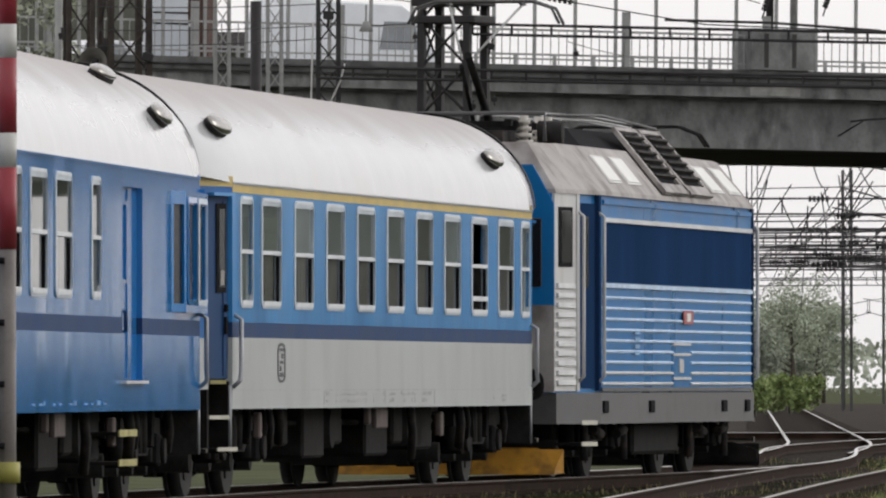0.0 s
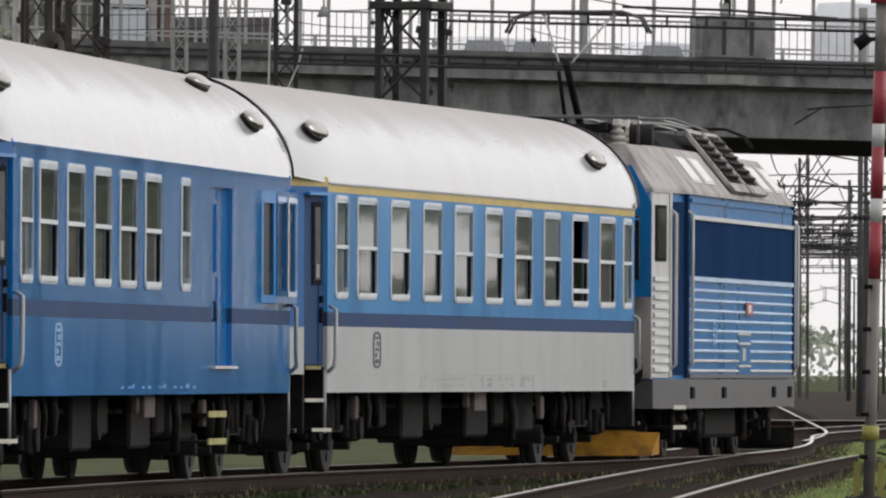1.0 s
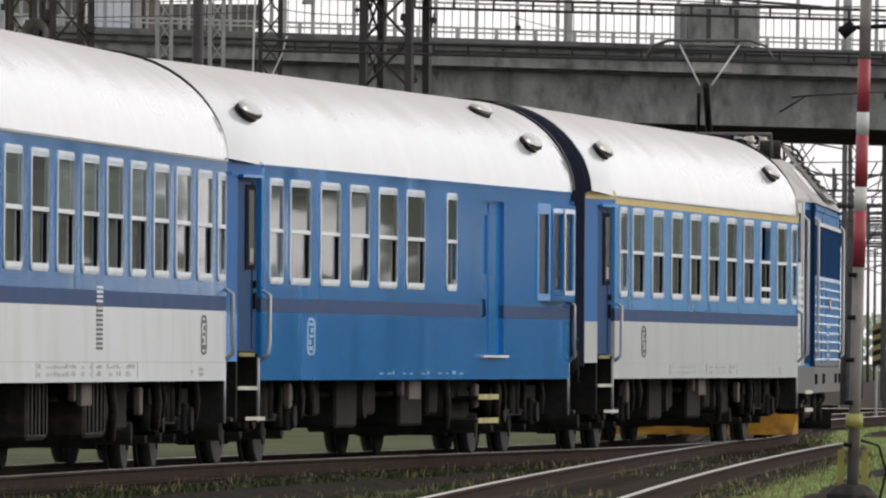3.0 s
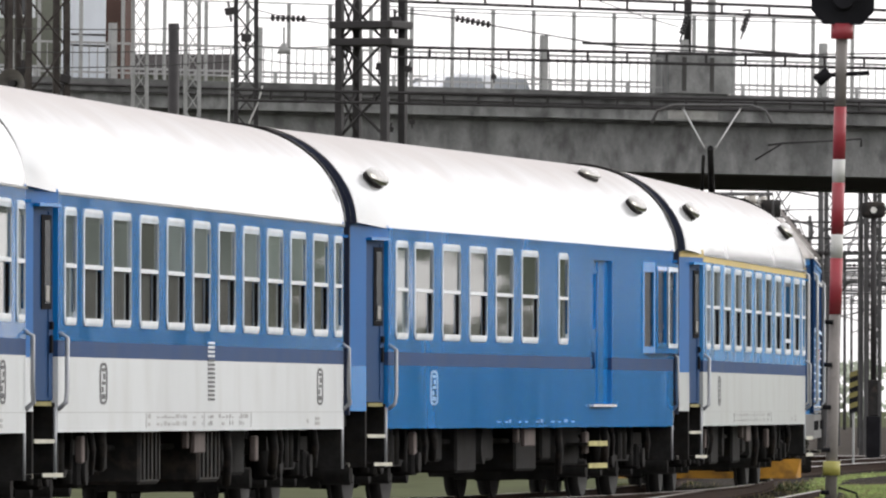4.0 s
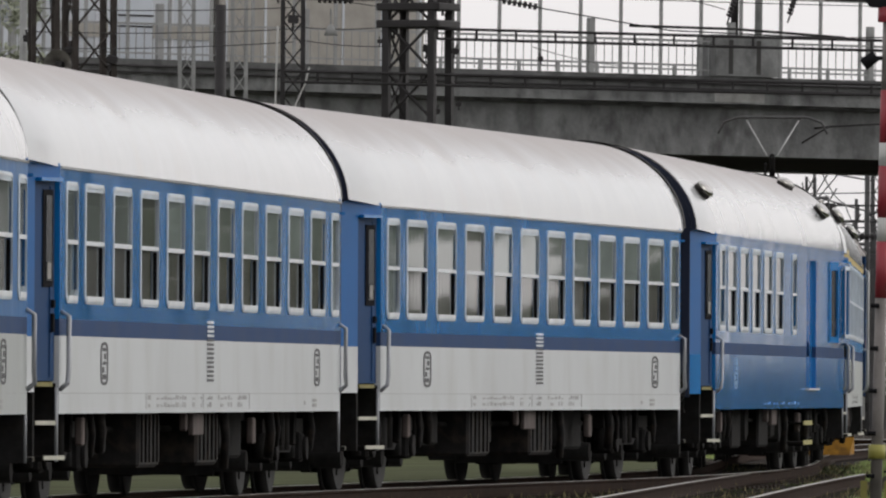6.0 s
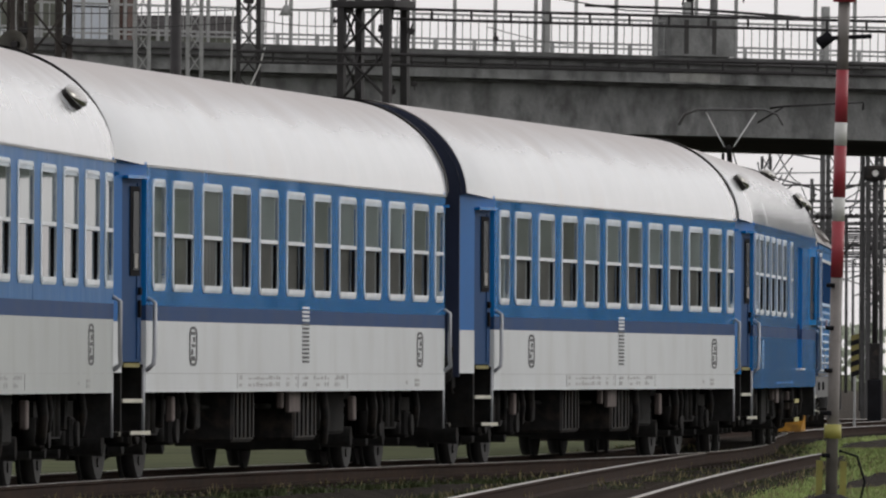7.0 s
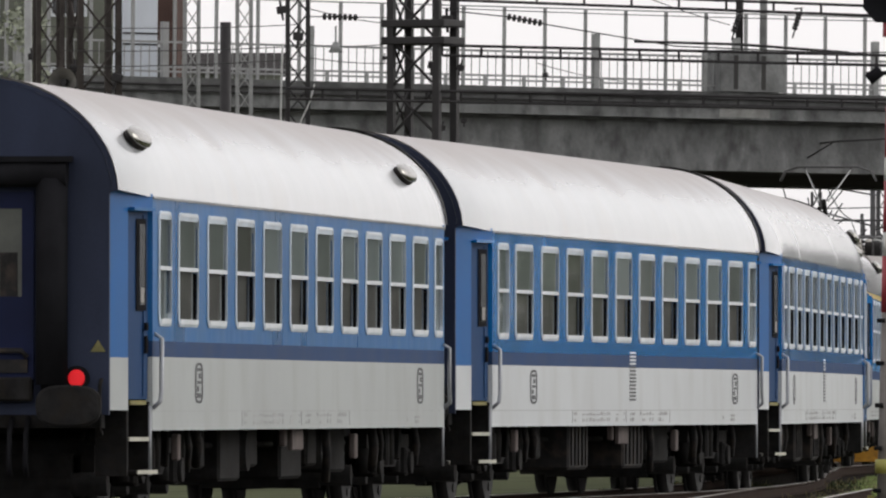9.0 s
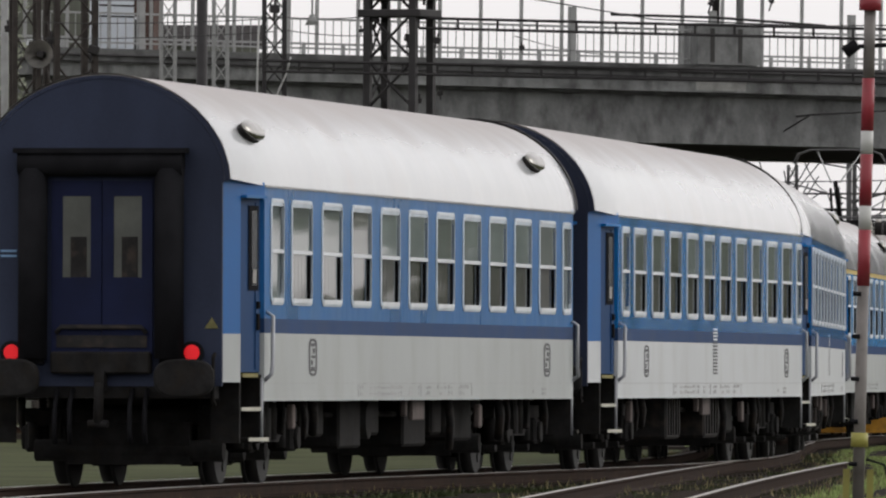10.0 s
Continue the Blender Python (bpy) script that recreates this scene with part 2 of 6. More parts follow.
def slab(bm, a, b, a0, a1, z0, z1, d0, d1):
    """An upright plate along the plan line a-b, from fraction a0 to a1, thick from d0 to d1 along the line's right normal."""
    ax, ay = a
    dx, dy = b[0] - ax, b[1] - ay
    ln = math.hypot(dx, dy)
    nx, ny = dy / ln, -dx / ln
    pl = [(ax + dx * f + nx * d, ay + dy * f + ny * d) for f, d in ((a0, d0), (a1, d0), (a1, d1), (a0, d1))]
    loft(bm, [[(x, y, z) for x, y in pl] for z in (z0, z1)])


def mesh_of(bm, name, mat):
    bmesh.ops.recalc_face_normals(bm, faces=bm.faces[:])
    me = bpy.data.meshes.new(name)
    bm.to_mesh(me)
    bm.free()
    for m in (mat if isinstance(mat, (list, tuple)) else [mat]):
        me.materials.append(m)
    return me


def part(name, bm, mat, parent=None, label=""):
    ob = new(name, mesh_of(bm, name, mat))
    ob.parent = parent
    return tagged(ob, label)


def thing(name, label, category, group="", kind="", m=None):
    ob = new(name)
    ob.empty_display_size = 0.3
    if m is not None:
        ob.matrix_basis = m
    return tagged(ob, label, category, group, kind)


def solid(name, bm, mat, label, category="", group="", kind="", m=None):
    ob = new(name, mesh_of(bm, name, mat))
    if m is not None:
        ob.matrix_basis = m
    return tagged(ob, label, category, group, kind)


def reuse(ob, name, parent, m):
    """Another object on the same mesh."""
    o = new(name, ob.data)
    o.parent = parent
    o.matrix_basis = m
    if "label" in ob:
        o["label"] = ob["label"]
    return o


# ---- the line of the tracks ----
BENDS = [(-130, 0.0), (-70, -0.0011), (-55, -0.00024), (-40, 0.00062), (-25, 0.00148), (-10, 0.00246), (5, 0.00345), (20, -0.00206),
         (35, -0.00429), (50, -0.00238), (65, -0.0012), (80, 0.0), (95, 0.0035), (110, 0.001), (125, 0.0003), (600, 0.0)]


def integrate():
    s = np.arange(-130, 600, 0.5)
    k = np.interp(s, [b[0] for b in BENDS], [b[1] for b in BENDS])
    h = np.concatenate([[0], np.cumsum((k[1:] + k[:-1]) * 0.25)])
    i0 = 260
    h += 0.1308 - h[i0]
    x = np.concatenate([[0], np.cumsum((np.sin(h[1:]) + np.sin(h[:-1])) * 0.25)])
    y = np.concatenate([[0], np.cumsum((np.cos(h[1:]) + np.cos(h[:-1])) * 0.25)])
    return s, x - x[i0] - 2.809, y - y[i0] + 139.865, h


LINE = integrate()


def on_line(s):
    return Vector((float(np.interp(s, LINE[0], LINE[1])), float(np.interp(s, LINE[0], LINE[2])), 0.0))


def vehicle_pose(s, half):
    """The pose of a vehicle whose bogies stand half before and behind s; its x points forward."""
    a, b = on_line(s - half), on_line(s + half)
    d = b - a
    return Matrix.Translation((a + b) / 2) @ Matrix.Rotation(math.atan2(d.y, d.x), 4, "Z")


def run(t):
    return 10.397 * t + 0.0067 * t * t


# ---- the coaches ----
SEAM = material("skirt_joint", (0.36, 0.37, 0.37), 0.6, var=0.2)
FAINTMARK = material("faint_pale_lettering", (0.06, 0.20, 0.42), 0.5, var=0.3)
DUSTPLATE = material("dusty_plate", (0.12, 0.10, 0.095), 0.8, var=0.3, spec=0.1)
DULLYELLOW = material("worn_yellow_paint", (0.17, 0.15, 0.045), 0.7, var=0.3)
FRAME = material("white_window_frame", (0.62, 0.645, 0.67), 0.5, var=0.1, scale=3)
RIM = material("pale_window_rim", (0.50, 0.56, 0.62), 0.5, var=0.15, scale=3)
PANE_TINTS = [material("pane_tint", c, 0.8, var=0.12, scale=2) for c in ((0.31, 0.335, 0.32), (0.43, 0.47, 0.47), (0.20, 0.205, 0.18), (0.13, 0.14, 0.12))]
LAVATORY = material("milky_lavatory_pane", (0.36, 0.40, 0.41), 0.4, var=0.15, scale=3)
ZS, ZW, ZB, ZG, ZT = 0.835, 1.51, 1.655, 2.965, 4.05   # skirt, stripe's foot and head, gutter, roof
HM, HE, XM, XE = 1.41, 1.19, 10.84, 12.0               # half widths and half lengths of the middle and of the ends
HR = 1.265                                             # half width of the roof at its ends
WZ0, WZ1, WMID = 1.805, 2.840, 2.328


def roof_ring(x, w, z0, n=22, top=ZT, floor=None):
    pts = []
    for i in range(n + 1):
        a = math.pi * i / n
        c, s = math.cos(a), math.sin(a)
        pts.append((x, -(w - 0.05 * abs(s)) * math.copysign(abs(c), c), z0 + (top - z0) * abs(s)))
    return pts


def pane_frame(bm, x0, x1, z0, z1, y, side, r=0.12, wide=0.042, deep=0.010):
    """A rounded window frame on the side wall."""
    def ring(inset, rr):
        a, b, c, d = x0 + inset, x1 - inset, z0 + inset, z1 - inset
        p = []
        for cx, cz, s0 in ((b - rr, d - rr, 0), (a + rr, d - rr, 1), (a + rr, c + rr, 2), (b - rr, c + rr, 3)):
            for i in range(4):
                t = (s0 + i / 3) * math.pi / 2
                p.append((cx + rr * math.cos(t), cz + rr * math.sin(t)))
        return p
    o, i = ring(-0.012, r + 0.012), ring(wide, max(r - wide * 0.6, 0.02))
    rings = [[(x, y + side * d, z) for x, z in q] for q, d in ((o, 0.001), (o, deep * 0.7), (i, deep), (i, -0.05))]
    loft(bm, rings, caps=False)


def add_window(coach, x0, x1, side, z0=WZ0, z1=WZ1, split=WMID, open_top=False, curtain=True, seed=0, dim=False):
    y = side * HM
    rnd = random.Random(seed)
    def plate(name, mat, xa, xb, d0, d1, za, zb, parent, label=""):
        bm = bmesh.new()
        box(bm, xa, xb, *sorted((y - side * d0, y - side * d1)), za, zb)
        return part(name, bm, mat, parent, label)
    def pane(name, d, za, zb):
        me = bpy.data.meshes.new(name)
        q = [(x0 + 0.03, y - side * d, za), (x1 - 0.03, y - side * d, za), (x1 - 0.03, y - side * d, zb), (x0 + 0.03, y - side * d, zb)]
        me.from_pydata(q if side < 0 else q[::-1], [], [(0, 1, 2, 3)])
        me.materials.append(GLASS)
        o = new(name, me)
        o.parent, o.visible_shadow = w, False
    bm = bmesh.new()
    pane_frame(bm, x0, x1, z0, z1, y, side, 0.10, 0.030, 0.016)
    w = part("window", bm, RIM, coach, "rounded white-framed window with a sliding upper half")
    plate("glazing_bar", FRAME, x0 + 0.05, x1 - 0.05, -0.015, 0.03, split - 0.019, split + 0.019, w)
    plate("window_head", FRAME, x0 + 0.10, x1 - 0.10, -0.019, 0.03, z1 - 0.018, z1 - 0.004, w)
    plate("head_rail", RIM, x0 + 0.05, x1 - 0.05, -0.008, 0.03, z1 - 0.062, z1 - 0.030, w)
    plate("window_sill", FRAME, x0 + 0.09, x1 - 0.09, -0.020, 0.03, z0 + 0.012, z0 + 0.058, w)
    if open_top:
        pane("upper_pane", 0.06, z0 + 0.03, split - 0.2)
        plate("glazing_bar", FRAME, x0 + 0.05, x1 - 0.05, -0.02, 0.03, z0 + 0.15, z0 + 0.20, w)
    else:
        pane("upper_pane", 0.006, split, z1 - 0.03)
    pane("lower_pane", 0.02, z0 + 0.03, split)
    if curtain:
        plate("window_reveal", RUBBER, x1 - 0.06, x1 - 0.045, 0.004, 0.04, z0 + 0.06, split - 0.03, w)
    if curtain and not open_top:
        # a sheet above, the sky's reflected grey-green put into its colour; gathered curtains below
        plate("tint_sheet", PANE_TINTS[3 if dim else rnd.choice((0, 0, 1, 1, 2))], x0 + 0.05, x1 - 0.05, 0.014, 0.018, split - 0.02, z1, w)
        bm = bmesh.new()
        n = rnd.choice((9, 10, 11))
        for k in range(n):
            xa = x0 + 0.03 + k * 0.105
            box(bm, xa, xa + 0.107, *sorted((y - side * (0.031 + 0.004 * (k % 2)), y - side * (0.034 + 0.004 * (k % 2)))), z0, split)
        part("curtain", bm, CURTAIN, w)
    elif not open_top:
        plate("frosted_sheet", PANE_TINTS[3] if dim and x0 > 0 else LAVATORY, x0 + 0.04, x1 - 0.04, 0.024, 0.030, z0, z1, w, "milky lavatory window")


def window_places(kind):
    """Windows as (start, end, has a split) in metres from the rear end of the middle part."""
    if kind == "second":
        return [(0.36, 1.16, 1)] + [(1.62 + 1.925 * k, 2.93 + 1.925 * k, 1) for k in range(10)] + [(20.80, 21.50, 1)]
    if kind == "first":
        return [(0.45, 1.25, 1)] + [(1.80 + 2.13 * k, 3.06 + 2.13 * k, 1) for k in range(9)] + [(20.72, 21.45, 1)]
    return [(0.45, 1.30, 1)] + [(1.72 + 1.91 * k, 3.00 + 1.91 * k, 1) for k in range(5)] + [(12.2, 12.95, 1)]


def wall_with_holes(bm, holes, side, x0, x1, z0, z1, h0, h1, y=HM, thick=0.06):
    ya, yb = sorted((side * y, side * (y - thick)))
    box(bm, x0, x1, ya, yb, z0, h0)
    box(bm, x0, x1, ya, yb, h1, z1)
    at = x0
    for a, b in holes:
        box(bm, at, a, ya, yb, h0, h1)
        at = b
    box(bm, at, x1, ya, yb, h0, h1)


def bogie(parent, x, mesh_cache):
    """A two-axle bogie with its wheelsets, springs and frame."""
    if "frame" not in mesh_cache:
        bm = bmesh.new()
        for s in (-1, 1):
            y = s * 1.02
            loft(bm, [[(xx, y - 0.07, zz) for xx, zz in prof] if k == 0 else [(xx, y + 0.07, zz) for xx, zz in prof]
                      for k, prof in enumerate([[(-1.75, 0.62), (-1.0, 0.62), (-0.6, 0.42), (0.6, 0.42), (1.0, 0.62), (1.75, 0.62),
                                                 (1.75, 0.76), (-1.75, 0.76)]] * 2)])
            for ax in (-1.28, 1.28):
                soft_box(bm, ax - 0.16, ax + 0.16, y - 0.13, y + 0.13, 0.32, 0.62, 0.03, 1)
                rod(bm, (ax, y + s * 0.12, 0.46), (ax, y + s * 0.17, 0.46), 0.12, 10)
                for o in (-0.27, 0.27):
                    rod(bm, (ax + o, y, 0.36), (ax + o, y, 0.62), 0.075, 8)
            for o in (-0.22, 0.22):
                rod(bm, (o, y, 0.44), (o, y, 0.9), 0.11, 8)
            rod(bm, (0.5, y + s * 0.1, 0.5), (0.62, y + s * 0.1, 0.95), 0.04, 6)
            rod(bm, (-0.5, y + s * 0.1, 0.5), (-0.62, y + s * 0.1, 0.95), 0.04, 6)
            for ax in (-1.85, -0.72, 0.72, 1.85):
                box(bm, ax - 0.04, ax + 0.04, s * 0.70, s * 0.82, 0.25, 0.7)
        box(bm, -0.35, 0.35, -0.95, 0.95, 0.55, 0.85)
        # brake gear: beams, cylinders and hangers between and outside the axles
        for ax in (-0.66, 0.66, -1.9, 1.9):
            rod(bm, (ax, -0.95, 0.34), (ax, 0.95, 0.34), 0.11, 8)
            box(bm, ax - 0.09, ax + 0.09, -0.62, 0.62, 0.2, 0.62)
        for y in (-0.45, 0.45):
            soft_box(bm, -0.95, 0.95, y - 0.15, y + 0.15, 0.18, 0.52, 0.05, 1)
        for ax in (-1.75, 1.75):
            box(bm, ax - 0.06, ax + 0.06, -0.95, 0.95, 0.58, 0.74)
        mesh_cache["frame"] = mesh_of(bm, "bogie", UNDER)
        bm = bmesh.new()
        rod(bm, (0, -1.0, 0), (0, 1.0, 0), 0.075, 8)
        for s in (-1, 1):
            rod(bm, (0, s * 0.685, 0), (0, s * 0.815, 0), 0.46, 28)
            rod(bm, (0, s * 0.65, 0), (0, s * 0.69, 0), 0.49, 28)
            rod(bm, (0, s * 0.81, 0), (0, s * 0.835, 0), 0.2, 14)
            for k in range(3):
                a = k * math.tau / 3
                rod(bm, (0.3 * math.cos(a), s * 0.8, 0.3 * math.sin(a)), (0.3 * math.cos(a), s * 0.83, 0.3 * math.sin(a)), 0.05, 6)
        mesh_cache["wheelset"] = mesh_of(bm, "wheelset", WHEEL)
    b = new("bogie", mesh_cache["frame"])
    b.parent = parent
    b.location = (x, 0, 0)
    for ax in (-1.28, 1.28):
        w = new("wheelset", mesh_cache["wheelset"])
        w.parent = b
        w.location = (ax, 0, 0.46)
        WHEELS.append(w)
    return b


WHEELS, CACHE = [], {}


def buffers(parent, xe, z=1.06):
    s = 1 if xe > 0 else -1
    for y in (-0.87, 0.87):
        bm = bmesh.new()
        rod(bm, (xe, y, z), (xe + s * 0.34, y, z), 0.11, 12)
        rod(bm, (xe, y, z), (xe + s * 0.08, y, z), 0.17, 12)
        ring = [(0.30 * math.copysign(abs(math.cos(a)) ** 0.7, math.cos(a)), 0.19 * math.copysign(abs(math.sin(a)) ** 0.7, math.sin(a)))
                for a in [i * math.tau / 24 for i in range(24)]]
        loft(bm, [[(xe + s * d, y + u * k, z + w * k) for u, w in ring] for d, k in ((0.33, 1), (0.375, 1), (0.39, 0.9))])
        part("buffer", bm, UNDER, parent, "black steel buffer with an oval plate")
    bm = bmesh.new()
    box(bm, xe, xe + s * 0.22, -0.05, 0.05, z - 0.13, z + 0.08)
    rod(bm, (xe + s * 0.2, 0, z - 0.05), (xe + s * 0.26, 0, z - 0.45), 0.05, 8)
    rod(bm, (xe + s * 0.26, -0.1, z - 0.45), (xe + s * 0.26, 0.1, z - 0.45), 0.04, 8)
    part("coupling", bm, UNDER, parent, "hanging screw coupling")


def coach_end(coach, s, tail=False):
    """The end wall with gangway, doors and lamps; s is -1 for the rear end."""
    x = s * XE
    bm = bmesh.new()
    ring = [(0, -HE, 0.98), (0, -HE, 2.99)] + [(0, y, z) for _, y, z in roof_ring(0, HR, 3.02, 22, ZT - 0.01)] + [(0, HE, 2.99), (0, HE, 0.98)]
    loft(bm, [[(x + s * d, y, z) for _, y, z in ring] for d in (0.0, 0.06)])
    end = part("end_wall", bm, ENDPAINT, coach, "dark blue arched end wall with a black rubber gangway")
    for y in (-0.68, 0.68):
        bm = bmesh.new()
        rod(bm, (x + s * 0.16, y, 1.25), (x + s * 0.16, y, 3.12), 0.145, 14)
        box(bm, x + s * 0.02, x + s * 0.16, y - 0.10, y + 0.10, 1.2, 3.1)
        part("gangway_tube", bm, RUBBER, end, "upright black rubber gangway tube")
    bm = bmesh.new()
    rod(bm, (x + s * 0.17, -0.82, 3.17), (x + s * 0.17, 0.82, 3.17), 0.13, 14)
    box(bm, x + s * 0.02, x + s * 0.30, -0.86, 0.86, 3.27, 3.32)
    part("gangway_roll", bm, RUBBER, end)
    for y in (-0.255, 0.255):
        w0, w1 = y - 0.25, y + 0.25
        d0, d1 = sorted((x + s * 0.065, x + s * 0.10))
        bm = bmesh.new()
        hole = [(y - 0.14, 2.05), (y + 0.14, 2.05), (y + 0.14, 2.85), (y - 0.14, 2.85)]
        rim_ = [(w0, 1.25), (w1, 1.25), (w1, 3.0), (w0, 3.0)]
        loft(bm, [[(xx, yy, zz) for yy, zz in q] for q, xx in ((hole, d0), (rim_, d0), (rim_, d1), (hole, d1), (hole, d0))], caps=False)
        dr = part("end_door", bm, ENDDOOR, end, "dark blue folding end door with a window")
        bm = bmesh.new()
        box(bm, d0 + 0.01, d1 - 0.015, y - 0.142, y + 0.142, 2.048, 2.852)
        part("door_glass", bm, ENDPANE, dr, "milky door pane")
        bm = bmesh.new()
        box(bm, min(d1, d0), max(d0, d1) + 0.004, y - 0.1, y + 0.06, 2.05, 2.45)
        part("door_notice", bm, UNDERGREY, dr)
    bm = bmesh.new()
    soft_box(bm, *sorted((x + s * 0.06, x + s * 0.2)), -0.5, 0.5, 1.1, 1.32, 0.02, 1)
    part("gangway_plate", bm, UNDER, end)
    bm = bmesh.new()
    tube(bm, [(x + s * 0.13, -0.45, 1.5), (x + s * 0.15, -0.4, 1.56), (x + s * 0.15, 0.4, 1.56), (x + s * 0.13, 0.45, 1.5)], 0.025)
    box(bm, *sorted((x + s * 0.1, x + s * 0.12)), -0.45, 0.45, 1.36, 1.48)
    part("door_bar", bm, UNDERGREY, end, "worn metal guard bar")
    for y in (-0.9, 0.9):
        bm = bmesh.new()
        rod(bm, (x + s * 0.06, y, 1.31), (x + s * 0.12, y, 1.31), 0.115, 20)
        lamp = part("lamp_housing", bm, RUBBER, end)
        bm = bmesh.new()
        rod(bm, (x + s * 0.115, y, 1.31), (x + s * 0.128, y, 1.31), 0.085, 20, 0.07)
        part("lamp_lens", bm, REDGLOW if tail else REDOFF, lamp, "glowing red tail lamp lens" if tail else "unlit red lamp lens")
    bm = bmesh.new()
    box(bm, *sorted((x - s * 0.3, x + s * 0.05)), -1.1, 1.1, 0.86, 1.12)
    part("headstock", bm, UNDER, coach)
    buffers(coach, x + s * 0.04)
    # hoses and the shunter's handles
    for y in (-0.45, -0.3, 0.3, 0.45):
        bm = bmesh.new()
        tube(bm, [(x + s * 0.05, y, 0.95), (x + s * 0.2, y, 0.8), (x + s * 0.24, y, 0.55), (x + s * 0.16, y, 0.42)], 0.025)
        part("hose", bm, RUBBER, end, "black brake hose")
    for y in (-1.12, 1.12):
        bm = bmesh.new()
        tube(bm, [(x + s * 0.05, y, 1.3), (x + s * 0.16, y, 1.25), (x + s * 0.16, y, 0.85), (x + s * 0.05, y, 0.8)], 0.02)
        part("shunter_handle", bm, UNDER, end)
    if tail:
        bm = bmesh.new()
        v = [bm.verts.new((x + s * 0.07, yy, zz)) for yy, zz in ((-1.16, 1.55), (-1.02, 1.55), (-1.09, 1.66))]
        bm.faces.new(v)
        bmesh.ops.solidify(bm, geom=bm.faces[:], thickness=0.004)
        part("warning_triangle", bm, STEPYELLOW, end, "small yellow warning triangle")
        bm = bmesh.new()
        for k in range(2):
            box(bm, *sorted((x + s * 0.062, x + s * 0.066)), 0.86, 1.02, 2.25 + k * 0.05, 2.27 + k * 0.05)
        part("end_notice", bm, PALEMARK, end, "two small pale lines of writing")


def entrance(coach, sx, sy, upper, lower):
    """The tapering end of one side with its door, corner post, steps and grab rails."""
    a, b = (sx * XM, sy * HM), (sx * XE, sy * HE)
    flip = -1 if sx * sy > 0 else 1   # outward is to the right of a-b or to its left
    def sl(bm, a0, a1, z0, z1, d0, d1):
        slab(bm, a, b, a0, a1, z0, z1, flip * d0, flip * d1)
    bm = bmesh.new()
    sl(bm, 0.02, 0.56, 1.12, 2.84, -0.09, -0.04)
    sl(bm, 0.06, 0.14, 1.15, 2.80, -0.04, -0.03)
    door = part("door", bm, DOORBLUE, coach, "dark blue folding entrance door")
    bm = bmesh.new()
    sl(bm, 0.08, 0.31, 1.93, 2.77, -0.035, -0.028)
    part("window_seal", bm, RUBBER, door)
    bm = bmesh.new()
    sl(bm, 0.13, 0.26, 1.98, 2.72, -0.028, -0.020)
    part("door_glass", bm, DOORPANE, door, "narrow dark door pane")
    bm = bmesh.new()
    sl(bm, 0.16, 0.24, 2.0, 2.14, -0.020, -0.014)
    part("door_sticker", bm, CURTAIN, door)
    bm = bmesh.new()
    sl(bm, 0.09, 0.13, 1.54, 1.70, -0.03, -0.005)
    sl(bm, 0.09, 0.13, 1.75, 1.82, -0.03, 0.0)
    part("door_handle", bm, RUBBER, door, "black door handle")
    bm = bmesh.new()
    sl(bm, 0.58, 1.0, ZB - 0.155, 3.02, -0.06, 0.0)
    sl(bm, 0.0, 0.58, 2.86, 3.0, -0.06, 0.0)
    part("corner_post", bm, POSTBLUE, coach, "bright blue corner post beside the door")
    bm = bmesh.new()
    sl(bm, 0.58, 1.0, 1.02, ZB - 0.155, -0.06, 0.002)
    part("corner_panel", bm, lower, coach)
    bm = bmesh.new()
    sl(bm, 0.05, 0.55, 2.84, 2.87, -0.05, 0.05)
    part("door_drip_rail", bm, upper, coach)
    bm = bmesh.new()
    sl(bm, 0.12, 0.5, 1.07, 1.11, -0.25, -0.01)
    part("door_sill", bm, DULLYELLOW, coach, "dirty yellow door sill")
    for z, d in ((0.76, -0.02), (0.46, 0.06)):
        bm = bmesh.new()
        sl(bm, 0.05, 0.52, z - 0.02, z + 0.01, -0.3, d)
        st = part("step", bm, UNDER, coach, "black step with a pale edge")
        bm = bmesh.new()
        sl(bm, 0.05, 0.52, z - 0.022, z + 0.016, d + 0.001, d + 0.012)
        part("step_edge", bm, STEPEDGE, st)
    for f in (0.02, 0.52):
        bm = bmesh.new()
        sl(bm, f, f + 0.04, 0.42, 1.1, -0.32, -0.02)
        part("step_bracket", bm, UNDER, coach)
    bm = bmesh.new()
    x, y = sx * (XM - 0.12), sy * (HM + 0.07)
    tube(bm, [(x, sy * HM, 1.72), (x + sx * 0.02, y, 1.68), (x + sx * 0.02, y, 1.2), (x + sx * 0.10, y, 1.1), (x + sx * 0.10, sy * HM, 1.04)], 0.022, 8)
    tube(bm, [(sx * (XM + 0.04), sy * (HM - 0.02), 1.06), (sx * (XM + 0.04), sy * (HM - 0.02), 0.42)], 0.018)
    part("grab_rail", bm, STEELTUBE, coach, "bent grey grab rail")


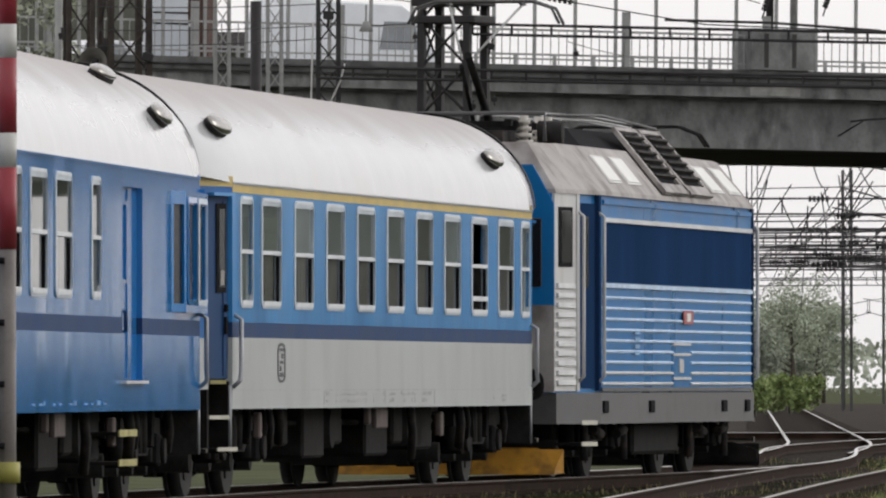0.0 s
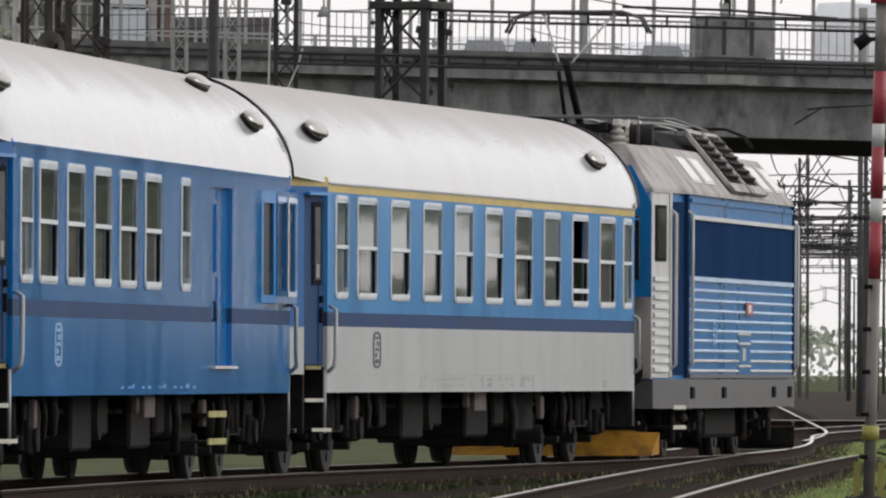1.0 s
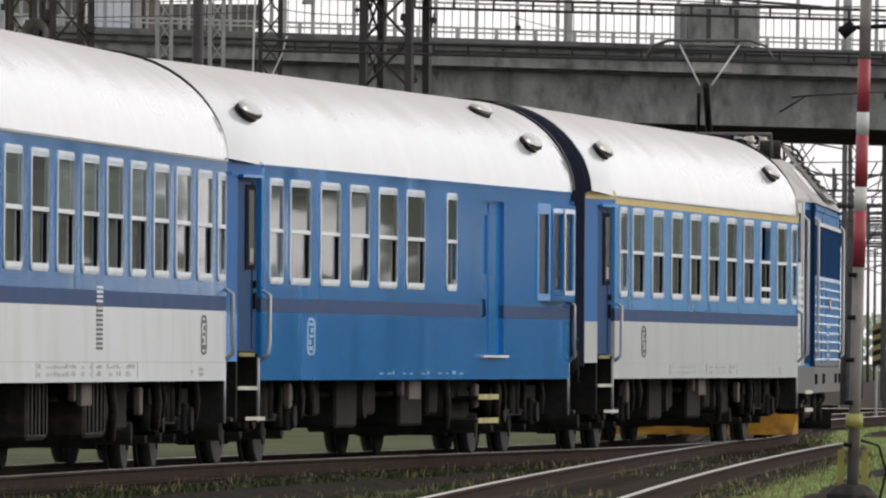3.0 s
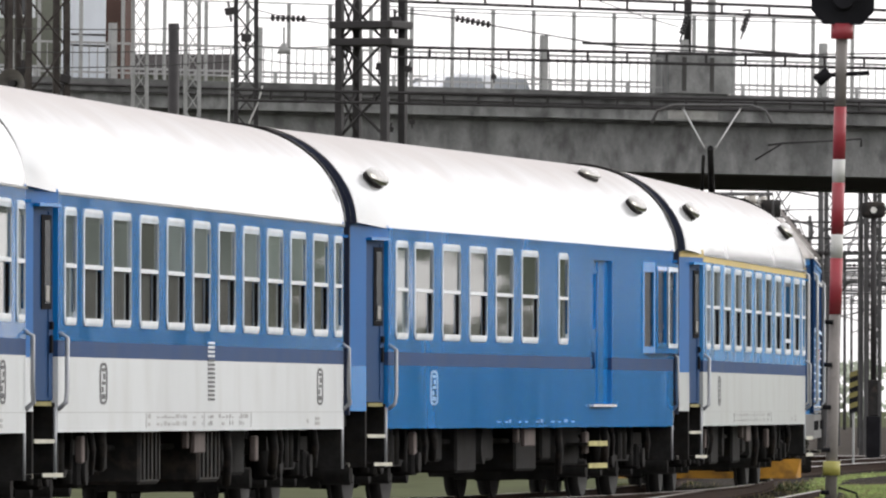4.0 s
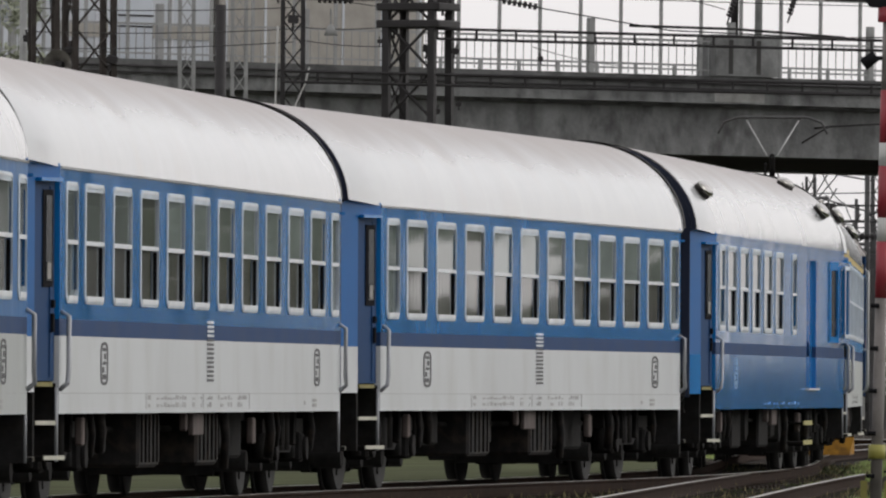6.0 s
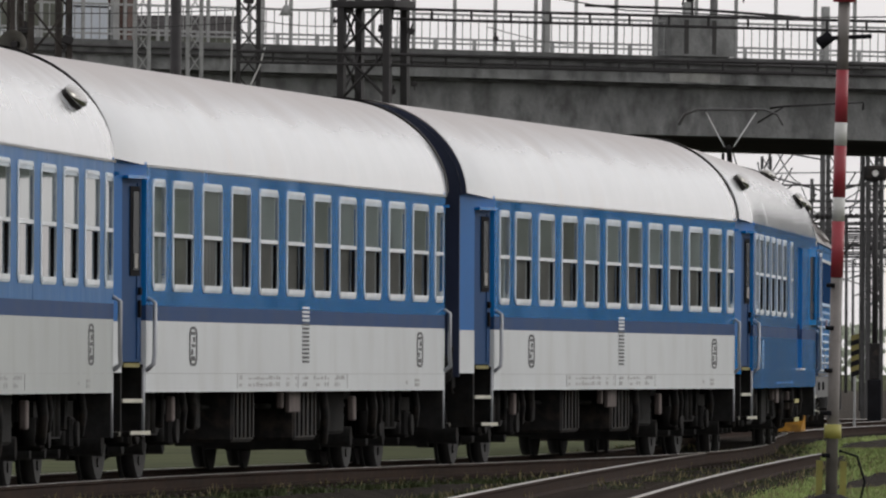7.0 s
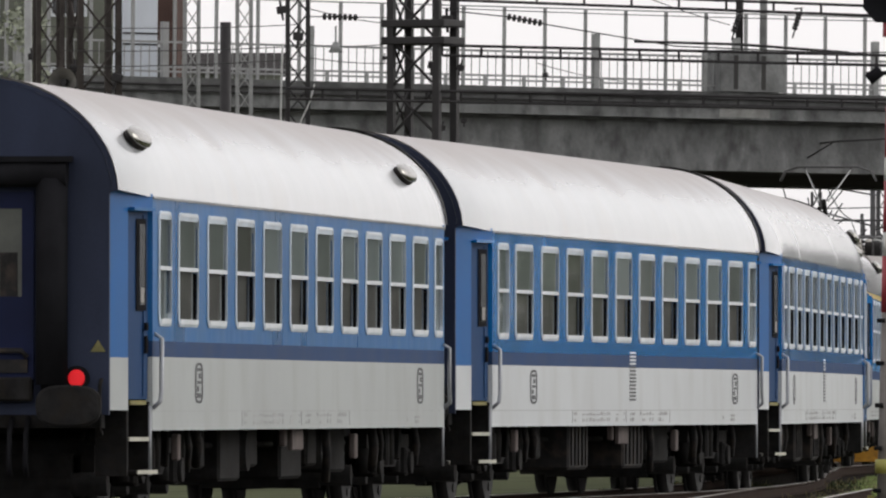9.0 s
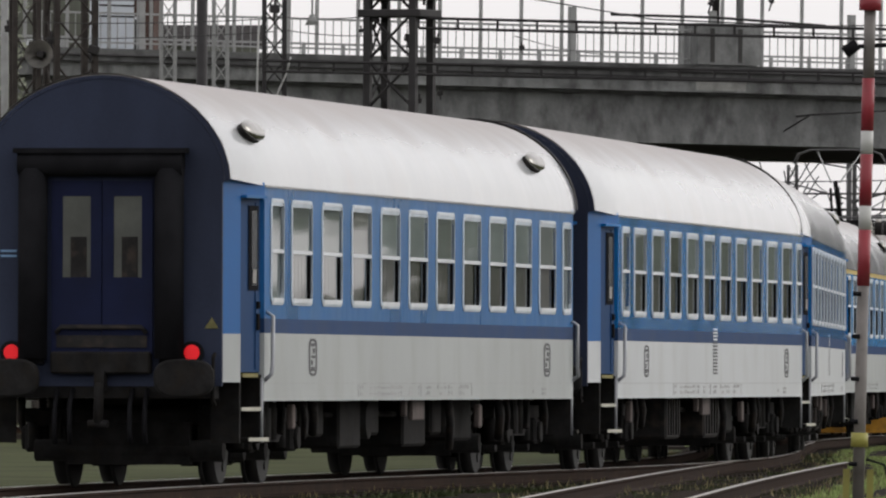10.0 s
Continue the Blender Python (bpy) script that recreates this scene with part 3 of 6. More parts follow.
def coach_body(kind, label, tail=False, vents=(), ladder_mark=False):
    coach = thing("passenger_coach", label, "railway coach", "coaches of the train")
    upper = PALEBLUE if kind == "first" else OLDBLUE if tail else BLUE
    lower = BLUE if kind == "luggage" else OLDWHITE if tail or kind == "first" else WHITE
    places = window_places(kind)
    bm = bmesh.new()
    rings = []
    half_plan = ((0, HM, ZG), (6, HM, ZG), (XM - 1.0, HM, ZG), (XM - 0.3, HM, ZG), (XM + 0.15, HM - 0.012, ZG + 0.008), (XM + 0.5, HM - 0.042, ZG + 0.022),
                 (XM + 0.9, HM - 0.092, ZG + 0.040), (XE + 0.03, HR, 3.02))
    for x, w, z in [(-x, w, z) for x, w, z in half_plan[:0:-1]] + list(half_plan):
        rings.append(roof_ring(x, w, z, 26))
    loft(bm, rings, closed=True, smooth=True)
    bm.normal_update()
    for f in bm.faces:
        if len(f.verts) > 4 or max(v.co.z for v in f.verts) < 3.03:
            f.smooth = False
            for e in f.edges:
                e.smooth = False
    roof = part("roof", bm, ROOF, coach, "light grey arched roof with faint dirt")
    for s in (-1, 1):
        bm = bmesh.new()
        x = s * (XE + 0.02)
        loft(bm, [[(x + d, y * k, 3.02 + (z - 3.02) * k) for _, y, z in roof_ring(0, HR + (0.03 if s > 0 else 0.012), 3.02, 26, ZT + (0.03 if s > 0 else 0.012))]
                  for d, k in ((-0.05, 1), (0.04, 1), (0.04, 0.95), (-0.05, 0.95))], closed=False, caps=False)
        part("roof_edge", bm, LATTICE if s > 0 else ROOF, roof, "dark strip along the roof's end" if s > 0 else "")
    for vx, vz, vs in vents:
        # a chrome-lidded oval vent lying on the curve of the roof
        a0 = None
        for i in range(200):
            a = math.pi * i / 400
            c, s = math.cos(a), math.sin(a)
            y, z = HM * c, ZG + (ZT - ZG) * s
            if z >= vz:
                a0 = (y, z, math.atan2(HM * HM * (z - ZG), (ZT - ZG) ** 2 * y))
                break
        y, z, tilt = a0
        bm = bmesh.new()
        nrm = Vector((0, vs * math.cos(tilt), math.sin(tilt)))
        tan = Vector((0, -vs * math.sin(tilt), math.cos(tilt)))
        fw = Vector((1, 0, 0))
        base = Vector((vx, vs * y, z))
        ring = [(math.cos(k * math.tau / 16), math.sin(k * math.tau / 16)) for k in range(16)]
        def oval(rings):
            loft(bm, [[base + nrm * d + fw * (0.52 * k * u) + tan * (0.118 * k * v) for u, v in ring] for d, k in rings], smooth=True)
        oval(((-0.02, 0.97), (0.025, 0.97)))
        seat_ring = part("roof_vent", bm, UNDERGREY, roof, "oval roof vent with a chrome dome on a dark seat")
        bm = bmesh.new()
        oval(((0.028, 1.0), (0.040, 1.04), (0.052, 1.02), (0.075, 0.86), (0.092, 0.60), (0.100, 0.30)))
        part("vent_dome", bm, VENT, seat_ring, "chrome dome")
    for side in (-1, 1):
        holes = [(-XM + a + 0.03, -XM + b - 0.03) for a, b, _ in places]
        bm = bmesh.new()
        if kind == "luggage":
            wall_with_holes(bm, holes, side, -XM, -XM + 14.8, ZB, ZG, WZ0 + 0.03, WZ1 - 0.03)
            ya, yb = sorted((side * HM, side * (HM - 0.06)))
            box(bm, -XM + 14.8, -XM + 16.5, ya, yb, 2.80, ZG)
            box(bm, -XM + 16.5, XM, ya, yb, ZB, ZG)
        else:
            wall_with_holes(bm, holes, side, -XM, XM, ZB, ZG, WZ0 + 0.03, WZ1 - 0.03)
        part("side_wall", bm, upper, coach)
        if kind == "first":
            bm = bmesh.new()
            ya, yb = sorted((side * (HM + 0.003), side * (HM - 0.02)))
            box(bm, -XM, XM, ya, yb, ZG - 0.085, ZG + 0.005)
            for sx in (-1, 1):
                fl = -1 if sx * side > 0 else 1
                slab(bm, (sx * XM, side * HM), (sx * XE, side * HE), 0, 1, 2.93, 3.03, -fl * 0.01, fl * 0.006)
            part("yellow_stripe", bm, YELLOW, coach, "yellow first-class stripe under the gutter")
        for name, mt, z0, z1, o in (("stripe", BAND, ZW, ZB, 0.0), ("skirt", lower, ZS, ZW, 0.0)):
            bm = bmesh.new()
            ya, yb = sorted((side * (HM + o), side * (HM - 0.06)))
            if kind == "luggage":
                box(bm, -XM, -XM + 14.8, ya, yb, z0, z1)
                if z0 == ZS:
                    box(bm, -XM + 14.8, -XM + 16.5, ya, yb, z0, 1.1)
                box(bm, -XM + 16.5, XM, ya, yb, z0, z1)
            else:
                box(bm, -XM, XM, ya, yb, z0, z1)
            part(name, bm, mt, coach)
        bm = bmesh.new()
        ya, yb = sorted((side * (HM + 0.014), side * (HM - 0.01)))
        box(bm, -XM, XM, ya, yb, ZG - 0.012, ZG + 0.012)
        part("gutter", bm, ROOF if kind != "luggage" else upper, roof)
        for k, (a, b, sp) in enumerate(places):
            add_window(coach, -XM + a, -XM + b, side, open_top=(kind == "first" and k == 8 and side < 0), curtain=0.9 < b - a, seed=k * 7 + len(places),
                       dim=kind == "luggage")
        for sx in (-1, 1):
            entrance(coach, sx, side, upper, lower)
        # lettering as plain bars
        y = side * (HM + 0.0015)
        def bars(x, z, w, h):
            box(bm, x, x + w, *sorted((y, y + side * 0.002)), z, z + h)
        spots = [2.75, 19.35] if kind == "second" else [2.85]
        for sx in spots:
            x = -XM + sx
            bm = bmesh.new()
            outer = [(0.0, 1.15), (0.05, 1.105), (0.16, 1.085), (0.36, 1.085), (0.47, 1.105), (0.52, 1.15), (0.52, 1.40), (0.47, 1.445), (0.36, 1.465),
                     (0.16, 1.465), (0.05, 1.445), (0.0, 1.40)]
            inner = [(0.26 + (u - 0.26) * 0.66, 1.275 + (w - 1.275) * 0.87) for u, w in outer]
            loft(bm, [[(x + u, y + side * d, w) for u, w in q] for q, d in ((outer, 0.0), (outer, 0.002), (inner, 0.002), (inner, 0.0))], caps=False)
            for zz, a, b, h in ((1.135, 0.14, 0.38, 0.045), (1.195, 0.14, 0.26, 0.05), (1.265, 0.16, 0.38, 0.03), (1.315, 0.24, 0.38, 0.05), (1.385, 0.14, 0.38, 0.03)):
                bars(x + a, zz, b - a, h)
            tagged(part("emblem", bm, PALEBARS if kind == "luggage" else DARKMARK, coach, "upright oval emblem in plain bars"), kind="stuff")
        bm = bmesh.new()
        rnd = random.Random(6 if kind == "luggage" else 5)
        if kind != "luggage":
            x = -XM + 6.1
            while x < -XM + 13.6:
                w = rnd.uniform(0.06, 0.26)
                bars(x, 0.955, w, rnd.choice((0.018, 0.03, 0.04)))
                if rnd.random() < 0.75:
                    bars(x, 0.885, w * rnd.uniform(0.5, 1), rnd.choice((0.03, 0.045)))
                x += w + rnd.choice((0.05, 0.07, 0.1, 0.45))
            for xx in (5.95, 10.2, 13.85):
                bars(-XM + xx, 0.87, 0.04, 0.14)
            bars(-XM + 5.95, 1.008, 7.94, 0.006)
            bars(-XM + 18.5, 0.9, 0.12, 0.04), bars(-XM + 19.2, 0.88, 0.4, 0.035), bars(-XM + 19.2, 0.93, 0.4, 0.03)
        else:
            x = -XM + 7.6
            while x < -XM + 14:
                w = rnd.uniform(0.1, 0.3)
                bars(x, 0.89, w, rnd.choice((0.02, 0.04)))
                x += w + rnd.choice((0.08, 0.3, 0.6))
        tagged(part("lettering", bm, FAINTMARK if kind == "luggage" else MARK, coach, "faded small lettering in rows"), kind="stuff")
        if kind != "luggage":
            bm = bmesh.new()
            box(bm, -XM, XM, *sorted((y - side * 0.001, y + side * 0.0005)), 1.010, 1.016)
            part("skirt_seam", bm, SEAM, coach)
        if ladder_mark:
            for lo_, hi_, mt in ((0, 10, DARKMARK), (10, 14, FRAME)):
                bm = bmesh.new()
                for q in range(lo_, hi_):
                    box(bm, -XM + 10.5, -XM + 11.0, *sorted((y + side * 0.001, y + side * 0.004)), 1.125 + q * 0.042, 1.148 + q * 0.042)
                tagged(part("route_board", bm, mt, coach, "narrow upright row of short bars"), kind="stuff")
    if kind == "luggage":
        for side in (-1, 1):
            ya, yb = sorted((side * (HM - 0.09), side * (HM - 0.05)))
            bm = bmesh.new()
            box(bm, -XM + 14.8, -XM + 16.5, ya, yb, 1.1, 2.80)
            box(bm, -XM + 15.6, -XM + 15.66, ya - 0.01, yb + 0.01, 1.12, 2.78)
            d = part("luggage_door", bm, BLUE, coach, "recessed blue sliding luggage door")
            ya, yb = sorted((side * (HM - 0.05), side * (HM - 0.03)))
            for xa, xb, za, zb in ((14.95, 15.05, 1.95, 2.68), (15.42, 15.50, 1.95, 2.68), (15.05, 15.42, 2.64, 2.68), (15.05, 15.42, 1.95, 1.99)):
                bm = bmesh.new()
                box(bm, -XM + xa, -XM + xb, ya, yb, za, zb)
                part("door_moulding", bm, BLUE, d)
            bm = bmesh.new()
            tube(bm, [(-XM + 14.98, side * (HM - 0.05), 1.52), (-XM + 14.98, side * (HM + 0.01), 1.54), (-XM + 14.98, side * (HM + 0.01), 1.70),
                      (-XM + 14.98, side * (HM - 0.05), 1.72)], 0.02)
            part("door_handle", bm, DOORBLUE, d)
            bm = bmesh.new()
            box(bm, -XM + 14.7, -XM + 16.6, *sorted((side * (HM - 0.02), side * (HM + 0.05))), 1.075, 1.10)
            part("luggage_sill", bm, ALU, coach)
            # bay with the guard's windows
            pl = [(19.1, 0), (19.5, 0.09), (21.5, 0.09), (21.66, 0)]
            bay = None
            for (xa, da), (xb, db) in zip(pl, pl[1:]):
                bm = bmesh.new()
                pa, pb = (-XM + xa, side * (HM + da)), (-XM + xb, side * (HM + db))
                fl = 1 if side < 0 else -1
                slab(bm, pa, pb, 0, 1, 1.72, 1.80, 0, -fl * 0.10)
                slab(bm, pa, pb, 0, 1, 2.70, 2.82, 0, -fl * 0.10)
                slab(bm, pa, pb, 0, 0.12, 1.80, 2.70, 0, -fl * 0.10)
                slab(bm, pa, pb, 0.88, 1, 1.80, 2.70, 0, -fl * 0.10)
                if bay is None:
                    bay = part("guard_bay", bm, BLUE, coach, "blue bay that juts out for the guard's window")
                else:
                    part("bay_side", bm, BLUE, bay)
            bm = bmesh.new()
            for (xa, da), (xb, db) in zip(pl, pl[1:]):
                slab(bm, (-XM + xa, side * (HM + da - 0.03)), (-XM + xb, side * (HM + db - 0.03)), 0, 1, 1.80, 2.70, -0.004, 0.004)
            part("bay_glass", bm, DOORPANE, bay)
            for xa, xb in ((19.62, 20.45), (20.6, 21.4)):
                bm = bmesh.new()
                pane_frame(bm, -XM + xa, -XM + xb, 1.80, 2.76, side * (HM + 0.09), side, 0.05, 0.04, 0.014)
                part("bay_frame", bm, BLUE if xa < 20 else RIM, bay)
            for z in (0.36, 0.62):
                bm = bmesh.new()
                box(bm, -XM + 14.9, -XM + 16.4, *sorted((side * 1.1, side * 1.36)), z, z + 0.03)
                st = part("step", bm, UNDER, coach)
                bm = bmesh.new()
                box(bm, -XM + 14.9, -XM + 16.4, *sorted((side * 1.361, side * 1.375)), z - 0.01, z + 0.05)
                part("step_edge", bm, STEPYELLOW, st, "yellow step edge")
    # floor, underframe and what hangs below
    bm = bmesh.new()
    box(bm, -XM, XM, -HM + 0.07, HM - 0.07, 1.08, 1.2)
    box(bm, -XE, XE, -HE + 0.1, HE - 0.1, 1.02, 1.10)
    part("floor", bm, UNDER, coach)
    bm = bmesh.new()
    for y in (-1.28, 1.28):
        box(bm, -XM, XM, y - 0.05, y + 0.05, 0.86, 1.07)
    box(bm, -XM, XM, -0.2, 0.2, 0.8, 1.06)
    part("underframe", bm, UNDER, coach)
    for xa in (0.1, 13.4, 18.6, 2 * XM - 0.16) if kind == "luggage" else (0.1, 2 * XM - 0.16):
        bm = bmesh.new()
        box(bm, -XM + xa, -XM + xa + 0.06, -1.3, 1.3, 1.21, 2.9)
        part("partition", bm, INTERIOR, coach)
    n = 4 if kind == "luggage" else 9
    for k in range(n):
        x = -XM + 3.45 + (2.13 if kind == "first" else 1.92) * k
        bm = bmesh.new()
        for y0, y1 in ((-1.28, -0.25), (0.35, 1.28)):
            soft_box(bm, x - 0.16, x + 0.16, y0, y1, 1.25, 2.35, 0.05, 1)
            soft_box(bm, x - 0.6, x + 0.6, y0, y1, 1.25, 1.62, 0.05, 1)
        part("seats", bm, SEAT, coach)
    ribbed = 1 if kind == "second" and not tail else 0
    boxes = [(-3.85, -2.45, 0.33, ribbed), (-2.2, -1.2, 0.46, 0), (0.5, 2.05, 0.33, ribbed), (2.5, 3.2, 0.45, 0), (3.9, 5.4, 0.38, 0), (-6.3, -4.9, 0.46, 0)]
    for x0, x1, z0, g in boxes:
        for s in (-1, 1):
            bm = bmesh.new()
            soft_box(bm, x0, x1, *sorted((s * 0.5, s * (1.22 if g else 1.05))), z0, 0.86, 0.03, 1)
            eq = part("equipment_box", bm, UNDERGREY if g else UNDER, coach)
            for q in range(5 if g else 0):
                bm = bmesh.new()
                xx = x0 + (x1 - x0) * (q + 0.5) / 5
                box(bm, xx - 0.04, xx + 0.04, *sorted((s * 1.221, s * 1.24)), z0 + 0.05, 0.82)
                part("box_rib", bm, UNDER if q % 2 else UNDERGREY, eq)
    for s in (-1, 1):
        bm = bmesh.new()
        soft_box(bm, -0.45, 0.35, *sorted((s * 1.25, s * 1.3)), 0.62, 0.83, 0.01, 1)
        part("notice_plate", bm, DUSTPLATE, coach, "small pale plate under the skirt")
        for x, z0, r in ((-7.2, 0.45, 0.03), (-6.6, 0.5, 0.05), (2.7, 0.3, 0.045), (6.4, 0.4, 0.05), (7.0, 0.5, 0.03), (-9.9, 0.45, 0.04), (9.9, 0.45, 0.04)):
            bm = bmesh.new()
            tube(bm, [(x, s * 1.2, 0.85), (x + 0.05, s * 1.22, (z0 + 0.85) / 2), (x + 0.2, s * 1.18, z0)], r, 8)
            part("pipe_bend", bm, UNDERGREY, coach)
        for x, z0, z1, w in ((-0.75, 0.66, 0.83, 0.10), (4.55, 0.52, 0.78, 0.22), (-8.2, 0.55, 0.80, 0.16)):
            bm = bmesh.new()
            soft_box(bm, x, x + w, *sorted((s * 1.20, s * 1.27)), z0, z1, 0.015, 1)
            part("valve_cover", bm, DUSTPLATE, coach, "dusty pale valve cover")
    # plain box added so that no daylight shows through under the floor
    bm = bmesh.new()
    soft_box(bm, -6.9, 6.9, -0.45, 0.45, 0.44, 0.82, 0.05, 1)
    part("underfloor_filler", bm, UNDER, coach)
    for x in (-2.2, 3.4):
        bm = bmesh.new()
        rod(bm, (x, -1.1, 0.62), (x, 1.1, 0.62), 0.2, 14)
        part("air_tank", bm, UNDER, coach)
    bm = bmesh.new()
    rod(bm, (-6, 0.9, 0.7), (6, 0.9, 0.7), 0.035)
    rod(bm, (-6, -0.95, 0.68), (6, -0.95, 0.68), 0.03)
    part("pipe", bm, UNDER, coach)
    bogie(coach, -8.6, CACHE)
    bogie(coach, 8.6, CACHE)
    coach_end(coach, -1, tail)
    coach_end(coach, 1)
    return coach


GLASSDARK = material("dark_glass", (0.012, 0.014, 0.016), 0.06, var=0.1, bump=0, spec=0.6)
DOORPANE = material("dim_door_glass", (0.022, 0.026, 0.032), 0.25, var=0.2, spec=0.15)
DARKMARK = material("dark_bars", (0.05, 0.05, 0.055), 0.6, var=0.2)
ENDPANE = material("dim_milky_pane", (0.075, 0.08, 0.07), 0.5, var=0.25, scale=3)
ENDDOOR = material("deep_blue_end_door_paint", (0.008, 0.012, 0.042), 0.6, spec=0.15, var=0.2)
PALEBARS = material("pale_bars", (0.20, 0.34, 0.52), 0.6, var=0.25)
VENT = material("chrome_vent", (0.26, 0.25, 0.23), 0.22, 1.0, var=0.2, scale=8)
REDOFF = material("unlit_red_lens", (0.15, 0.01, 0.012), 0.25, var=0.1)

VENTS_ENDS = [(-XM + 0.2, 3.50, -1), (XM - 2.0, 3.50, -1)]
coach_first = coach_body("first", "pale blue and light grey first-class coach with a yellow stripe", vents=VENTS_ENDS)
coach_luggage = coach_body("luggage", "all-blue passenger and luggage coach with a guard's bay",
                           vents=[(-XM + 0.2, 3.50, -1), (XM - 2.0, 3.50, -1), (XM - 3.2, 3.84, -1)])
coach_middle = coach_body("second", "blue and light grey second-class coach on the rails", ladder_mark=True)
coach_fourth = coach_body("second", "blue and light grey second-class coach on the rails", ladder_mark=True)
coach_last = coach_body("second", "last blue and grey coach with lit red tail lamps", tail=True, vents=VENTS_ENDS)
COACHES = [coach_first, coach_luggage, coach_middle, coach_fourth, coach_last]


# ---- the locomotive ----
LXM, LXE, LHM, LHE = 6.25, 7.95, 1.47, 1.22
LOCOBLUE = material("blue_loco_paint", (0.008, 0.150, 0.40), 0.3, var=0.15, scale=1.2, fine=6, bump=0.05, streak=4, dirt=(0.06, 0.14, 0.26, 0.4), spec=0.2)
LOCODARK = material("dark_blue_loco_panel", (0.016, 0.040, 0.100), 0.4, var=0.15, scale=1.0, streak=3, spec=0.0)
LOCOGREY = material("light_grey_loco_paint", (0.56, 0.56, 0.555), 0.5, var=0.12, scale=1.5, streak=4, dirt=(0.2, 0.18, 0.16, 0.5))
LOCOFRAME = material("grey_frame_paint", (0.075, 0.075, 0.077), 0.6, var=0.2, scale=2, dirt=(0.06, 0.05, 0.045, 0.6))
ROOFGREY = material("sooty_grey_roof", (0.36, 0.34, 0.33), 0.7, spec=0.2, var=0.2, scale=1.5, dirt=(0.08, 0.065, 0.055, 0.6))
PLOUGH = material("ochre_plough_paint", (0.36, 0.18, 0.02), 0.7, spec=0.2, var=0.25, dirt=(0.07, 0.04, 0.02, 0.7))
REDSQ = material("red_emblem", (0.32, 0.07, 0.08), 0.5, var=0.1)
HATCH = material("white_roof_window", (0.66, 0.66, 0.63), 0.4, var=0.1)
RIBBLUE = material("worn_pale_blue_rib", (0.46, 0.60, 0.78), 0.4, var=0.25, scale=4)
INSUL = material("pale_ceramic", (0.42, 0.40, 0.36), 0.4, var=0.2)


def body_plan(k=0.0):
    return [(-LXE, -LHE + k), (-LXM, -LHM + k), (LXM, -LHM + k), (LXE, -LHE + k), (LXE, LHE - k), (LXM, LHM - k), (-LXM, LHM - k), (-LXE, LHE - k)]


